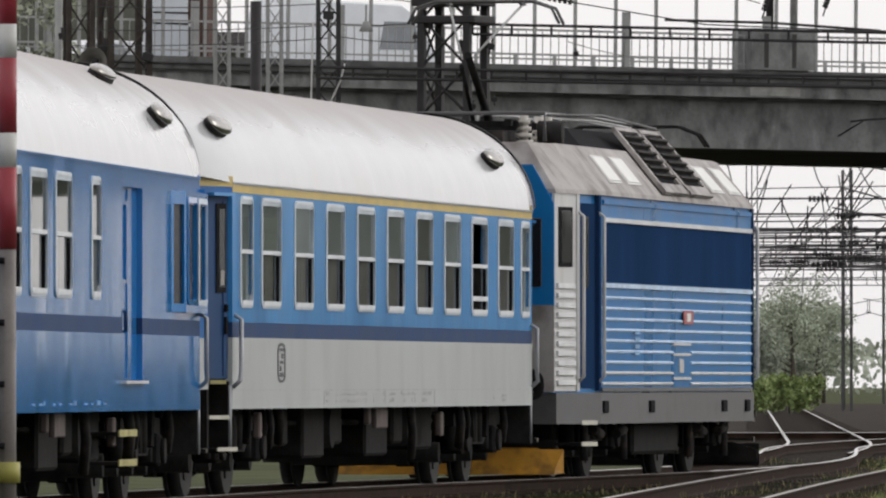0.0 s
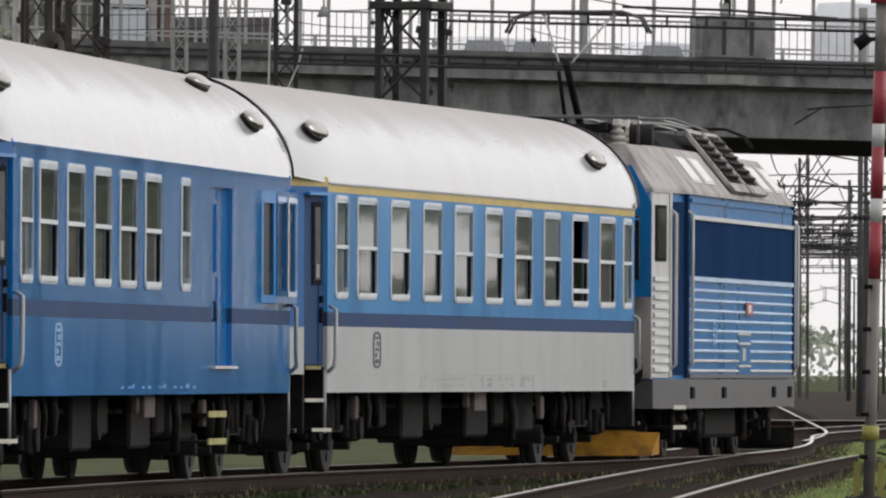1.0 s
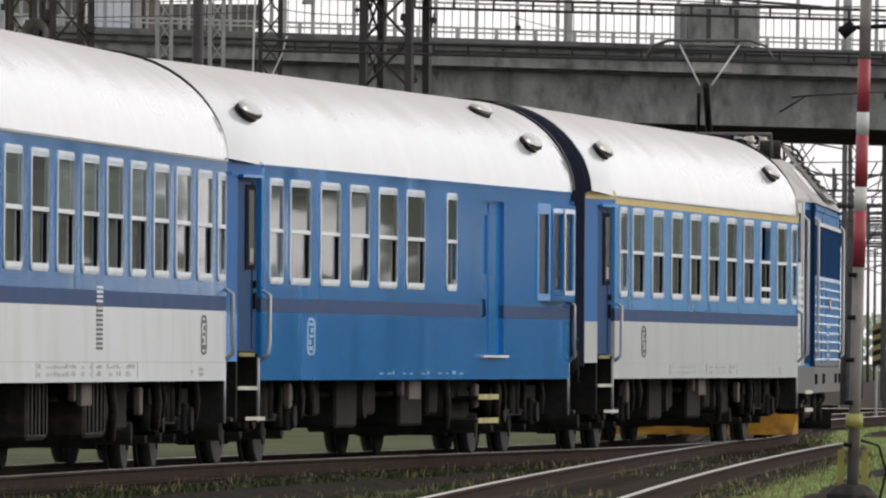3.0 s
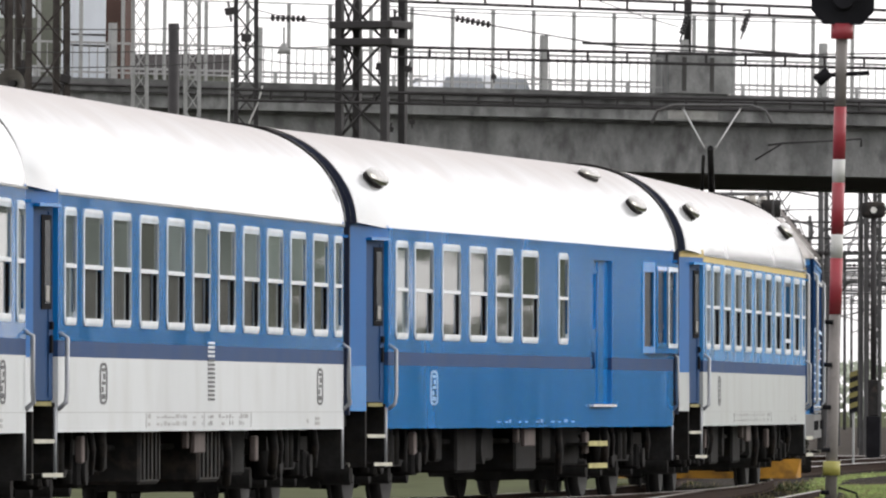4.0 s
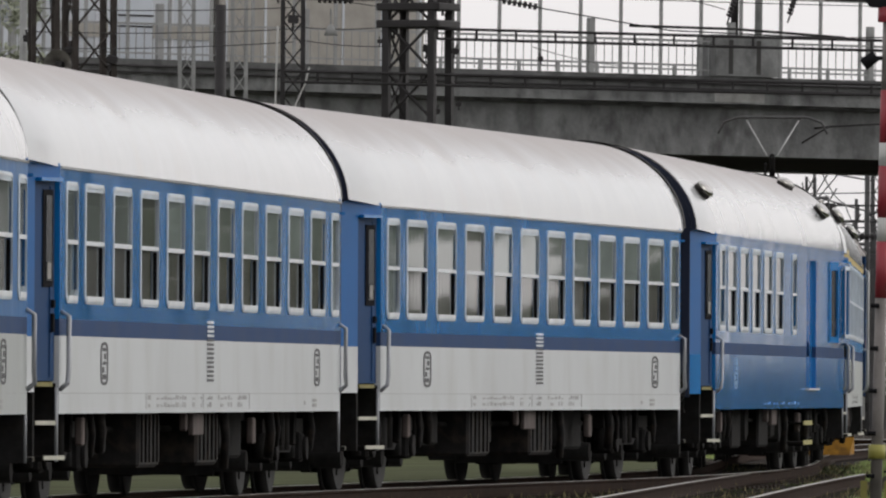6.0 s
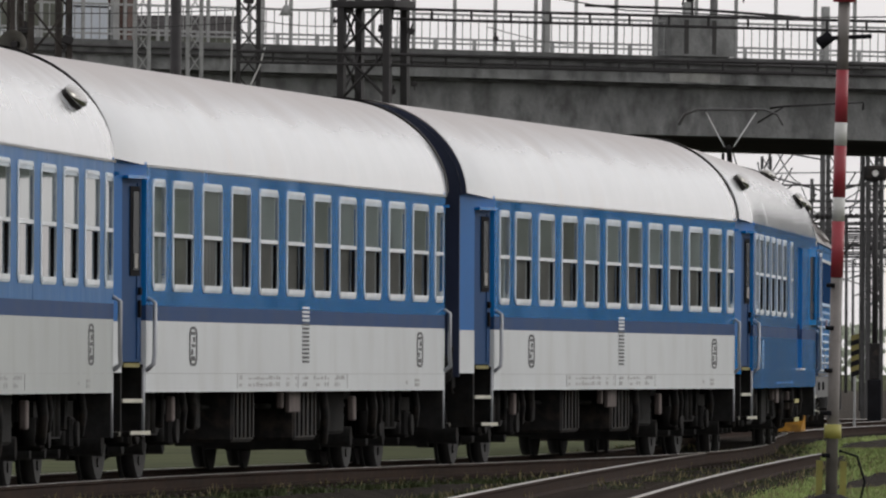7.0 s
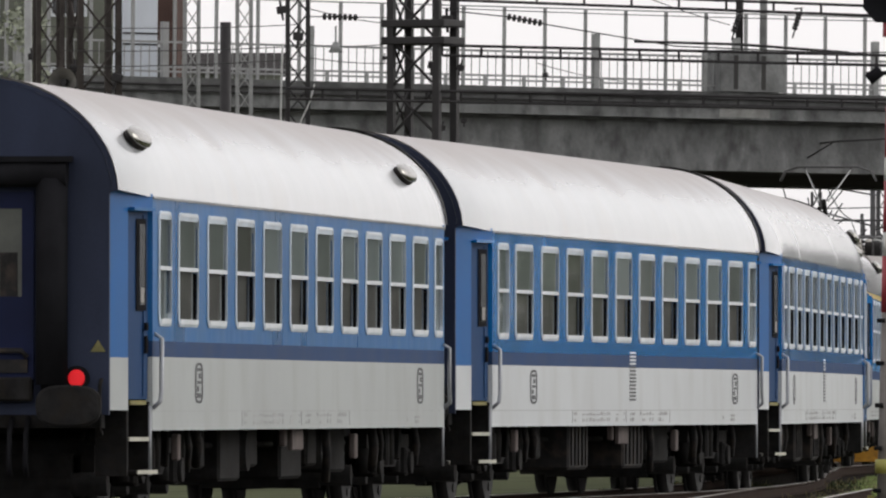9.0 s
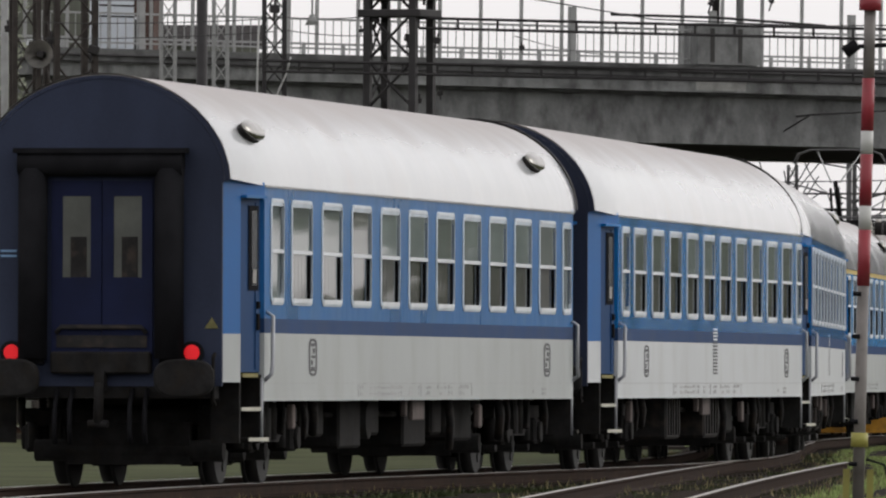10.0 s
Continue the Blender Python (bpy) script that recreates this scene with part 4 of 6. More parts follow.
def build_loco():
    lo = thing("locomotive", "blue and grey electric locomotive with ribbed sides and raised pantograph", "locomotive")
    bm = bmesh.new()
    loft(bm, [[(x, y, z) for x, y in body_plan(0.03)] for z in (0.97, 3.2)])
    part("body", bm, LOCOBLUE, lo)
    bm = bmesh.new()
    loft(bm, [[(x * 1.002, y, z) for x, y in body_plan(-0.02)] for z in (0.62, 0.97)])
    fr = part("frame", bm, LOCOFRAME, lo, "grey frame beam under the body")
    for x in (-6.0, -2.4, 3.6, 5.6):
        for s in (-1, 1):
            bm = bmesh.new()
            soft_box(bm, x - 0.16, x + 0.16, *sorted((s * (LHM + 0.015), s * (LHM + 0.05))), 0.74, 0.88, 0.01, 1)
            part("frame_socket", bm, RUBBER, fr)
    # roof: slopes to the deck
    bm = bmesh.new()
    rings = [[(x, y, 3.2) for x, y in body_plan(-0.015)], [(x, y, 3.25) for x, y in body_plan(0.0)],
             [(x * 0.955, y * 0.70, 3.78) for x, y in body_plan(0)]]
    loft(bm, rings)
    rf = part("roof", bm, ROOFGREY, lo, "sloping grey roof with hatches and grilles")
    def on_slope(f, x):
        """A place on the roof's right slope: f from its foot to its head."""
        y = -(LHM + 0.0) * (1 - f) - LHM * 0.70 * f
        return Vector((x * (1 - 0.045 * f), y, 3.25 + 0.53 * f))
    nrm = Vector((0, -0.53, 0.441)).normalized()
    for side in (1, -1):
        def plate(bm, x0, x1, f0, f1, lift, thick):
            q = [on_slope(f0, x0), on_slope(f0, x1), on_slope(f1, x1), on_slope(f1, x0)]
            lo_, hi = [p + nrm * lift for p in q], [p + nrm * (lift + thick) for p in q]
            if side < 0:
                lo_, hi = [Vector((p.x, -p.y, p.z)) for p in lo_], [Vector((p.x, -p.y, p.z)) for p in hi]
            loft(bm, [lo_, hi])
        for x0, x1 in ((-4.9, -4.0), (-3.4, -2.5), (3.5, 4.4), (5.0, 5.9)):
            bm = bmesh.new()
            plate(bm, x0 - 0.08, x1 + 0.08, 0.20, 0.80, 0.001, 0.01)
            h = part("roof_window_rim", bm, LOCOGREY, rf)
            bm = bmesh.new()
            plate(bm, x0, x1, 0.25, 0.75, 0.011, 0.01)
            part("roof_window", bm, HATCH, h, "rounded pale roof window")
        # twin louvred cooling tower intakes, standing higher than the roof
        for x0 in (-1.3, 0.75):
            bm = bmesh.new()
            w = 1.9
            for xa, xb in ((x0, x0 + 0.15), (x0 + w - 0.15, x0 + w)):
                plate(bm, xa, xb, 0.02, 1.45, 0.02, 0.05)
            plate(bm, x0, x0 + w, 0.02, 0.22, 0.02, 0.05)
            plate(bm, x0, x0 + w, 1.38, 1.46, 0.02, 0.05)
            g = part("grille_frame", bm, ROOFGREY, rf, "grey frame of a louvred roof intake")
            bm = bmesh.new()
            plate(bm, x0 + 0.1, x0 + w - 0.1, 0.20, 1.40, 0.02, 0.02)
            part("grille_back", bm, RUBBER, g)
            for q in range(6):
                bm = bmesh.new()
                f = 0.36 + q * 0.17
                plate(bm, x0 + 0.14, x0 + w - 0.14, f, f + 0.045, 0.045, 0.05)
                part("louvre", bm, UNDERGREY, g)
    # the roof hump over the machine room
    bm = bmesh.new()
    loft(bm, [[(-4.2, -0.98, 3.74), (4.4, -0.98, 3.74), (4.4, 0.98, 3.74), (-4.2, 0.98, 3.74)],
              [(-3.2, -0.62, 4.02), (3.4, -0.62, 4.02), (3.4, 0.62, 4.02), (-3.2, 0.62, 4.02)]])
    part("roof_hump", bm, RUBBER, rf, "sooty black machine-room hood")
    # side panels
    for s in (-1, 1):
        def panel(x0, x1, z0, z1, d0, d1, mat, name="side_panel", label="", parent=lo):
            bm = bmesh.new()
            box(bm, x0, x1, *sorted((s * (LHM + d0), s * (LHM + d1))), z0, z1)
            return part(name, bm, mat, parent, label)
        sp = panel(-LXM + 0.1, LXM - 0.1, 0.99, 3.16, -0.03, 0.0, LOCOBLUE)
        panel(-LXM + 0.25, LXM - 0.2, 2.22, 2.90, 0.0, 0.012, LOCODARK, "window_strip", "dark blue strip of side glazing", sp)
        panel(-LXM + 0.25, LXM - 0.2, 2.90, 2.95, 0.0, 0.035, ALU, "upper_ledge", "", sp)
        panel(-LXM + 0.15, LXM - 0.15, 2.16, 2.21, 0.0, 0.03, RIBBLUE, "lower_ledge", "", sp)
        panel(-LXM + 0.2, LXM - 0.2, 3.10, 3.15, 0.0, 0.025, LOCOBLUE, "upper_ledge", "", sp)
        for q in range(9):
            z = 1.07 + q * 0.122
            if q < 4:
                segs = ((-LXM + 0.15, -0.55), (0.95, LXM - 0.15))
            else:
                segs = ((-LXM + 0.15, LXM - 0.15),)
            for xa, xb in segs:
                bm = bmesh.new()
                y = s * LHM
                prof = [(0.0, -0.02), (0.022, -0.007), (0.022, 0.007), (0.0, 0.02)]
                loft(bm, [[(x, y + s * d, z + h) for d, h in prof] for x in (xa, xb)])
                part("rib", bm, RIBBLUE if q > 1 else LOCOGREY, sp)
        panel(-LXM + 0.1, LXM - 0.1, 0.985, 1.03, 0.0, 0.02, LOCOFRAME, "lower_ledge", "", sp)
        for q, (mt, z) in enumerate(((ALU, 1.52), (ALU, 1.40), (LOCOGREY, 1.12))):
            panel(-0.5 if q else -0.55, 0.9, z, z + 0.03, 0.0, 0.02, mt, "hatch_line", "", sp)
        panel(0.0, 0.35, 1.2, 1.36, 0.0, 0.012, LOCOGREY, "hatch_plate", "", sp)
        em = panel(0.2, 1.0, 1.77, 1.93, 0.026, 0.034, REDSQ, "emblem", "faded red square emblem", sp)
        panel(0.45, 0.75, 1.80, 1.90, 0.034, 0.037, HATCH, "emblem_mark", "", em)
        for q in range(4):
            panel(-3.7, -3.3, 1.40 + q * 0.08, 1.44 + q * 0.08, 0.025, 0.03, PALEMARK, "lettering", "", sp)
        # cab side with ribs, window and door
        for sx in (-1, 1):
            a, b = (sx * LXM, s * LHM), (sx * LXE, s * LHE)
            fl = -1 if sx * s > 0 else 1
            def sl(a0, a1, z0, z1, d0, d1, mat, name, label="", parent=lo):
                bm = bmesh.new()
                slab(bm, a, b, a0, a1, z0, z1, fl * d0, fl * d1)
                return part(name, bm, mat, parent, label)
            cs = sl(0.52, 1.0, 0.99, 3.2, -0.03, 0.0, LOCOGREY, "cab_side", "light grey cab side with ribs")
            sl(0.0, 0.05, 0.99, 3.2, -0.03, 0.02, LOCODARK, "door_post")
            sl(0.47, 0.53, 0.99, 3.2, -0.03, 0.015, LOCOGREY, "door_post")
            d = sl(0.06, 0.46, 1.02, 3.1, -0.028, -0.02, LOCODARK, "cab_door", "dark blue cab door")
            sl(0.22, 0.30, 2.15, 2.95, -0.02, -0.012, GLASSDARK, "door_glass", "", d)
            sl(0.62, 0.92, 2.38, 3.05, 0.0, 0.012, RUBBER, "cab_window_seal", "", cs)
            sl(0.66, 0.88, 2.42, 3.01, 0.012, 0.018, GLASSDARK, "cab_window", "", cs)
            for q in range(11):
                z = 1.06 + q * 0.108
                bm = bmesh.new()
                slab(bm, a, b, 0.58, 0.97, z, z + 0.055, 0, fl * 0.03)
                part("rib", bm, ALU, cs)
            bm = bmesh.new()
            for f in (0.03, 0.49):
                x, y = a[0] + (b[0] - a[0]) * f, (a[1] + (b[1] - a[1]) * f) + s * 0.07
                tube(bm, [(x, y - s * 0.06, 1.1), (x, y, 1.15), (x, y, 2.95), (x, y - s * 0.06, 3.0)], 0.02, 8)
            part("handrail", bm, LOCOGREY, lo, "long grey handrail beside the cab door")
            for z in (0.38, 0.62):
                bm = bmesh.new()
                slab(bm, a, b, 0.1, 0.45, z, z + 0.03, fl * -0.3, fl * 0.02)
                st = part("step", bm, UNDER, lo)
                bm = bmesh.new()
                slab(bm, a, b, 0.1, 0.45, z - 0.01, z + 0.04, fl * 0.021, fl * 0.03)
                part("step_edge", bm, STEPEDGE, st)
    # cab fronts
    for sx in (-1, 1):
        x = sx * LXE
        bm = bmesh.new()
        loft(bm, [[(x, y, z) for y, z in ((-LHE, 0.98), (LHE, 0.98), (LHE, 1.95), (-LHE, 1.95))],
                  [(x + sx * 0.05, y, z) for y, z in ((-LHE, 0.98), (LHE, 0.98), (LHE, 1.95), (-LHE, 1.95))]])
        part("cab_apron", bm, ROOFGREY, lo, "grey cab apron")
        bm = bmesh.new()
        prof = [(-LHE, 1.95), (LHE, 1.95), (LHE, 3.08), (0.98, 3.52), (-0.98, 3.52), (-LHE, 3.08)]
        loft(bm, [[(x + d, y, z) for y, z in prof] for d in (0, sx * 0.05)])
        cf = part("cab_front", bm, LOCOBLUE, lo, "bright blue cab front with two windscreens")
        for y0, y1 in ((-1.08, -0.06), (0.06, 1.08)):
            bm = bmesh.new()
            soft_box(bm, *sorted((x + sx * 0.045, x + sx * 0.062)), y0, y1, 2.15, 2.92, 0.008, 1)
            part("windscreen", bm, GLASSDARK, cf)
        for y in (-0.85, 0.85):
            bm = bmesh.new()
            rod(bm, (x + sx * 0.04, y, 1.5), (x + sx * 0.1, y, 1.5), 0.13, 16)
            part("headlight", bm, HATCH, cf, "round unlit headlight")
        buffers(lo, x + sx * 0.1)
        bm = bmesh.new()
        loft(bm, [[(x + sx * d, y, z) for y, z in ((-1.30, 0.12), (-1.30, 0.26), (-1.0, 0.36), (1.0, 0.36), (1.30, 0.26), (1.30, 0.12))] for d in (-0.05, 0.0)])
        loft(bm, [[(x, y, 0.08), (x + sx * 0.26, y * 0.95, 0.06), (x + sx * 0.20, y * 0.95, 0.12), (x, y, 0.34)] for y in (-1.32, 1.32)])
        part("snow_plough", bm, PLOUGH if sx < 0 else UNDER, lo, "ochre yellow snow plough" if sx < 0 else "black rail guard")
        bm = bmesh.new()
        tube(bm, [(x + sx * 0.15, -0.95, 0.9), (x + sx * 0.3, -0.85, 0.5), (x + sx * 0.3, -0.5, 0.42), (x + sx * 0.15, -0.35, 0.85)], 0.03, 8)
        part("hose", bm, RUBBER, lo, "looped black hose")
    # bogies
    for x in (-4.15, 4.15):
        b = bogie(lo, x, CACHE)
        bm = bmesh.new()
        box(bm, x - 1.9, x + 1.9, -0.9, 0.9, 0.35, 0.62)
        part("traction_motor", bm, UNDER, lo)
        for s in (-1, 1):
            for o in (-1.5, 1.5):
                bm = bmesh.new()
                rod(bm, (x + o, s * 1.2, 0.2), (x + o, s * 1.2, 0.62), 0.05, 8)
                rod(bm, (x + o * 0.8, s * 1.25, 0.55), (x + o * 0.4, s * 1.25, 0.5), 0.06, 8)
                part("sand_pipe", bm, UNDERGREY, lo, "dusty sand pipes")
    bm = bmesh.new()
    soft_box(bm, -1.8, 1.8, -1.2, 1.2, 0.25, 0.63, 0.04, 1)
    part("transformer_box", bm, UNDER, lo)
    # roof gear: insulators, busbars, resistors
    for x, y, h in ((-6.2, -0.6, 0.3), (-5.4, -0.75, 0.28), (-5.4, 0.6, 0.3), (-4.4, -0.5, 0.3), (4.8, -0.5, 0.3), (5.7, 0.5, 0.3), (-6.2, 0.6, 0.3)):
        bm = bmesh.new()
        for q in range(4):
            rod(bm, (x, y, 3.78 + q * h / 4), (x, y, 3.78 + (q + 0.6) * h / 4), 0.11 - 0.012 * q, 10)
        rod(bm, (x, y, 3.78), (x, y, 3.82 + h), 0.05, 8)
        part("insulator", bm, INSUL, rf, "pale ribbed insulator")
    bm = bmesh.new()
    tube(bm, [(-5.4, -0.75, 4.12), (-1.0, -0.7, 4.2), (4.8, -0.5, 4.15)], 0.016)
    tube(bm, [(-5.4, 0.6, 4.12), (0, 0.6, 4.25), (5.7, 0.5, 4.12)], 0.016)
    tube(bm, [(-6.6, -0.9, 3.8), (-6.6, -0.9, 4.12), (-6.6, 0.9, 4.12), (-6.6, 0.9, 3.8)], 0.025)
    part("busbar", bm, LOCOFRAME, rf, "bare roof busbars")
    for y, z, xa, xb in ((-0.66, 4.10, -4.0, 1.6), (-0.52, 4.16, -4.4, 2.6), (-0.30, 4.13, -3.6, 3.0), (0.45, 4.18, -3.0, 3.2)):
        bm = bmesh.new()
        tube(bm, [(xa, y, z - 0.12), (xa + 0.1, y, z), ((xa + xb) / 2, y, z + 0.03), (xb, y, z), (xb + 0.1, y, z - 0.14)], 0.016, 6)
        part("roof_pipe", bm, PALESTEEL, rf, "thin pale roof conductor")
    bm = bmesh.new()
    rod(bm, (-5.9, -1.0, 3.92), (-5.9, -0.72, 3.92), 0.13, 14)
    box(bm, -6.8, -5.0, -0.45, 0.45, 3.78, 3.92)
    part("roof_switch", bm, UNDERGREY, rf)
    # pantographs: the rear one raised, the front one folded
    px = -5.6
    bm = bmesh.new()
    box(bm, px - 0.9, px + 0.9, -0.5, -0.42, 3.98, 4.06)
    box(bm, px - 0.9, px + 0.9, 0.42, 0.5, 3.98, 4.06)
    for o in (-0.7, 0.7):
        box(bm, px + o - 0.05, px + o + 0.05, -0.55, 0.55, 3.96, 4.04)
    pg = part("pantograph", bm, UNDER, lo, "raised single-arm pantograph")
    bm = bmesh.new()
    rod(bm, (px + 0.7, 0, 4.06), (px - 0.85, 0, 4.78), 0.05, 10, 0.042)
    rod(bm, (px + 0.5, 0.15, 4.04), (px - 0.7, 0.1, 4.66), 0.025, 8)
    part("lower_arm", bm, UNDER, pg)
    bm = bmesh.new()
    rod(bm, (px - 0.85, -0.08, 4.78), (px + 0.45, -0.42, 5.38), 0.014, 8)
    rod(bm, (px - 0.85, 0.08, 4.78), (px + 0.45, 0.42, 5.38), 0.014, 8)
    part("upper_arm", bm, PALESTEEL, pg, "thin grey upper arm tubes")
    bm = bmesh.new()
    for o in (0.28, 0.62):
        tube(bm, [(px + o, -0.87, 5.16), (px + o, -0.78, 5.34), (px + o, -0.55, 5.42), (px + o, 0.55, 5.42), (px + o, 0.78, 5.34), (px + o, 0.87, 5.16)], 0.018, 8)
    for y in (-0.42, 0.42):
        rod(bm, (px + 0.28, y, 5.39), (px + 0.62, y, 5.39), 0.018, 8)
    part("collector_head", bm, LOCOFRAME, pg, "bow of the pantograph with horns")
    bm = bmesh.new()
    for y in (-0.4, 0.4):
        rod(bm, (4.3, y, 4.02), (6.4, y * 0.6, 4.12), 0.03, 8)
    for o in (5.9, 6.2):
        tube(bm, [(o, -0.95, 3.95), (o, -0.85, 4.1), (o, -0.6, 4.2), (o, 0.6, 4.2), (o, 0.85, 4.1), (o, 0.95, 3.95)], 0.018, 8)
    part("folded_pantograph", bm, UNDER, lo, "folded pantograph on the front of the roof")
    return lo


loco = build_loco()


# ---- ground and tracks ----
GROUND_Z = -0.32


def ground_sheet():
    bm = bmesh.new()
    xs = [-3000, -600, -150, -60] + [-30 + 2 * i for i in range(31)] + [60, 150, 600, 3000]
    ys = [-600, -100, 0, 40] + [60 + 4 * i for i in range(80)] + [420, 500, 700, 1200, 4500]
    grid = []
    for y in ys:
        row = []
        for x in xs:
            z = GROUND_Z + (noise.noise(Vector((x * 0.13, y * 0.05, 0))) * 0.10 if 60 <= y <= 400 and abs(x) < 40 else 0)
            row.append(bm.verts.new((x, y, z)))
        grid.append(row)
    for a, b in zip(grid, grid[1:]):
        for i in range(len(a) - 1):
            bm.faces.new((a[i], a[i + 1], b[i + 1], b[i])).smooth = True
    solid("ground", bm, GRASSY, "grassy railway land with bare soil", "ground", kind="structure")


ground_sheet()
YARD = material("grey_brown_yard_gravel", (0.045, 0.038, 0.033), 0.95, spec=0.04, var=0.4, scale=0.6, fine=6, bump=0.6, dist=0.05, dirt=(0.02, 0.022, 0.012, 0.6))
bm = bmesh.new()
rings = []
for k in range(40):
    y = 258 + 16 * k
    a, b = 1.5 + 0.004 * k + noise.noise(Vector((k * 0.7, 0, 0))) * 0.5, 22 + 0.9 * k + noise.noise(Vector((k * 0.7, 5, 0))) * 1.5
    rings.append([(a, y, GROUND_Z - 0.2), (a + 0.3, y, GROUND_Z + 0.10), (b - 0.3, y, GROUND_Z + 0.10), (b, y, GROUND_Z - 0.2)])
loft(bm, rings)
solid("yard_ground", bm, YARD, "dark gravel of the railway yard beyond the junction", "gravel", kind="structure")


def build_track(name, fn, s0, s1, label, sleep=None, worn=TREAD):
    tr = thing(name, label, "railway track", kind="structure")
    n = int((s1 - s0) / 2.0) + 1
    pts = [(fn(s0 + i * 2.0), (fn(s0 + i * 2.0 + 0.5) - fn(s0 + i * 2.0 - 0.5)).normalized()) for i in range(n)]
    bm = bmesh.new()
    loft(bm, [[p + Vector((d.y, -d.x, 0)) * (o + noise.noise(p * 0.7 + Vector((o, 0, 0))) * 0.15) + Vector((0, 0, z + noise.noise(p * 0.9 + Vector((0, o, 0))) * 0.025))
               for o, z in ((-2.2, GROUND_Z - 0.1), (-1.5, -0.19), (-0.4, -0.17), (0.4, -0.17), (1.5, -0.19), (2.2, GROUND_Z - 0.1))] for p, d in pts])
    part("ballast_bed", bm, BALLAST, tr)
    for side in (-1, 1):
        for nm, mt, prof in (("rail", RAILSIDE, [(-0.07, -0.155), (-0.07, -0.14), (-0.012, -0.125), (-0.012, -0.04), (-0.036, -0.03), (-0.036, -0.006),
                                                 (0.036, -0.006), (0.036, -0.03), (0.012, -0.04), (0.012, -0.125), (0.07, -0.14), (0.07, -0.155)]),
                             ("rail_head", worn, [(-0.03, -0.012), (-0.03, -0.002), (-0.022, 0.0), (0.022, 0.0), (0.03, -0.002), (0.03, -0.012)])):
            bm = bmesh.new()
            loft(bm, [[p + Vector((d.y, -d.x, 0)) * (side * 0.7535 + o) + Vector((0, 0, z)) for o, z in prof] for p, d in pts])
            part(nm, bm, mt, tr)
    if sleep:
        bm = bmesh.new()
        soft_box(bm, -0.12, 0.12, -1.25, 1.25, -0.3, -0.15, 0.015, 1)
        first = part("sleeper", bm, SLEEPER, tr)
        s, k = sleep[0], 0
        while s < sleep[1]:
            p, d = fn(s), fn(s + 0.5) - fn(s - 0.5)
            m = Matrix.Translation(p) @ Matrix.Rotation(math.atan2(d.y, d.x), 4, "Z")
            if k:
                reuse(first, "sleeper", tr, m)
            else:
                first.matrix_basis = m
            s, k = s + 0.62, k + 1
    return tr


def second_line(s):
    """The nearer track, which joins beyond the signal."""
    u = s - 37
    return Vector((0.15 + 0.0395 * u + 0.000135 * u * u - 0.03, 60 + s, -0.01))


def straight_line(s):
    """The straight route, which leaves the curve at the junction."""
    u = s - 14
    return Vector((5.815 + 0.0168 * u - (0.00035 * u * u if u < 0 else 0), 245 + s, -0.012))


def crossing_line(s):
    return Vector((-20 + s, 296 + 0.35 * s, -0.015))


build_track("track_1", on_line, -110, 260, "shiny rails on brown ballast, curving to a junction", (-70, 60))
build_track("track_2", second_line, 0, 118, "worn rails of a joining track among grass and weeds", (20, 110), DULLTREAD)
build_track("track_3", straight_line, -30, 900, "worn rails that lead on into the distance")
build_track("track_4", crossing_line, 0, 140, "rails of a yard track that crosses beyond the junction")


# ---- grass and weeds ----
GRASS = material("spring_grass_blades", (0.26, 0.335, 0.115), 0.8, var=0.3, scale=0.3, island=0.45, bump=0, spec=0.2)
WEED = material("dark_weed_leaves", (0.055, 0.07, 0.03), 0.85, var=0.3, scale=0.5, island=0.5, bump=0, spec=0.15)
DRYGRASS = material("dry_grass_blades", (0.22, 0.19, 0.10), 0.85, var=0.3, scale=0.5, island=0.4, bump=0, spec=0.2)


def beds(x, y):
    """How far a place lies from the middle of the nearest track."""
    d = abs(x - float(np.interp(y, LINE[2], LINE[1])))
    if 60 <= y <= 178:
        d = min(d, abs(x - second_line(y - 60).x))
    if y > 215:
        d = min(d, abs(x - straight_line(y - 245).x))
    return d


def blades(name, count, mat, label, seed, place, tall):
    rnd = random.Random(seed)
    verts, faces = [], []
    done = 0
    while done < count:
        x, y, ok = place(rnd)
        if not ok:
            continue
        done += 1
        z = GROUND_Z + noise.noise(Vector((x * 0.13, y * 0.05, 0))) * 0.10 - 0.02
        if beds(x, y) < 1.7:
            z = -0.2
        for _ in range(3):
            a, h, w = rnd.uniform(0, math.tau), tall * rnd.uniform(0.4, 1.3), rnd.uniform(0.008, 0.02)
            bx, by = x + rnd.gauss(0, 0.05), y + rnd.gauss(0, 0.08)
            lean = rnd.uniform(0.1, 0.5) * h
            i = len(verts)
            c, s = math.cos(a), math.sin(a)
            b = rnd.uniform(0, math.tau)
            verts += [(bx - c * w, by - s * w, z), (bx + c * w, by + s * w, z), (bx + math.cos(b) * lean, by + math.sin(b) * lean, z + h)]
            faces.append((i, i + 1, i + 2))
    me = bpy.data.meshes.new(name)
    me.from_pydata(verts, [], faces)
    me.materials.append(mat)
    tagged(new(name, me), label, "grass", kind="stuff")


def meadow(rnd):
    y = 92 + 170 * rnd.random() ** 1.6
    x = rnd.uniform(-0.036 * y - 2, 0.036 * y + 3)
    d = beds(x, y)
    near = x > second_line(min(max(y - 60, 0), 118)).x
    return x, y, near and d > 1.15 + 0.5 * rnd.random()


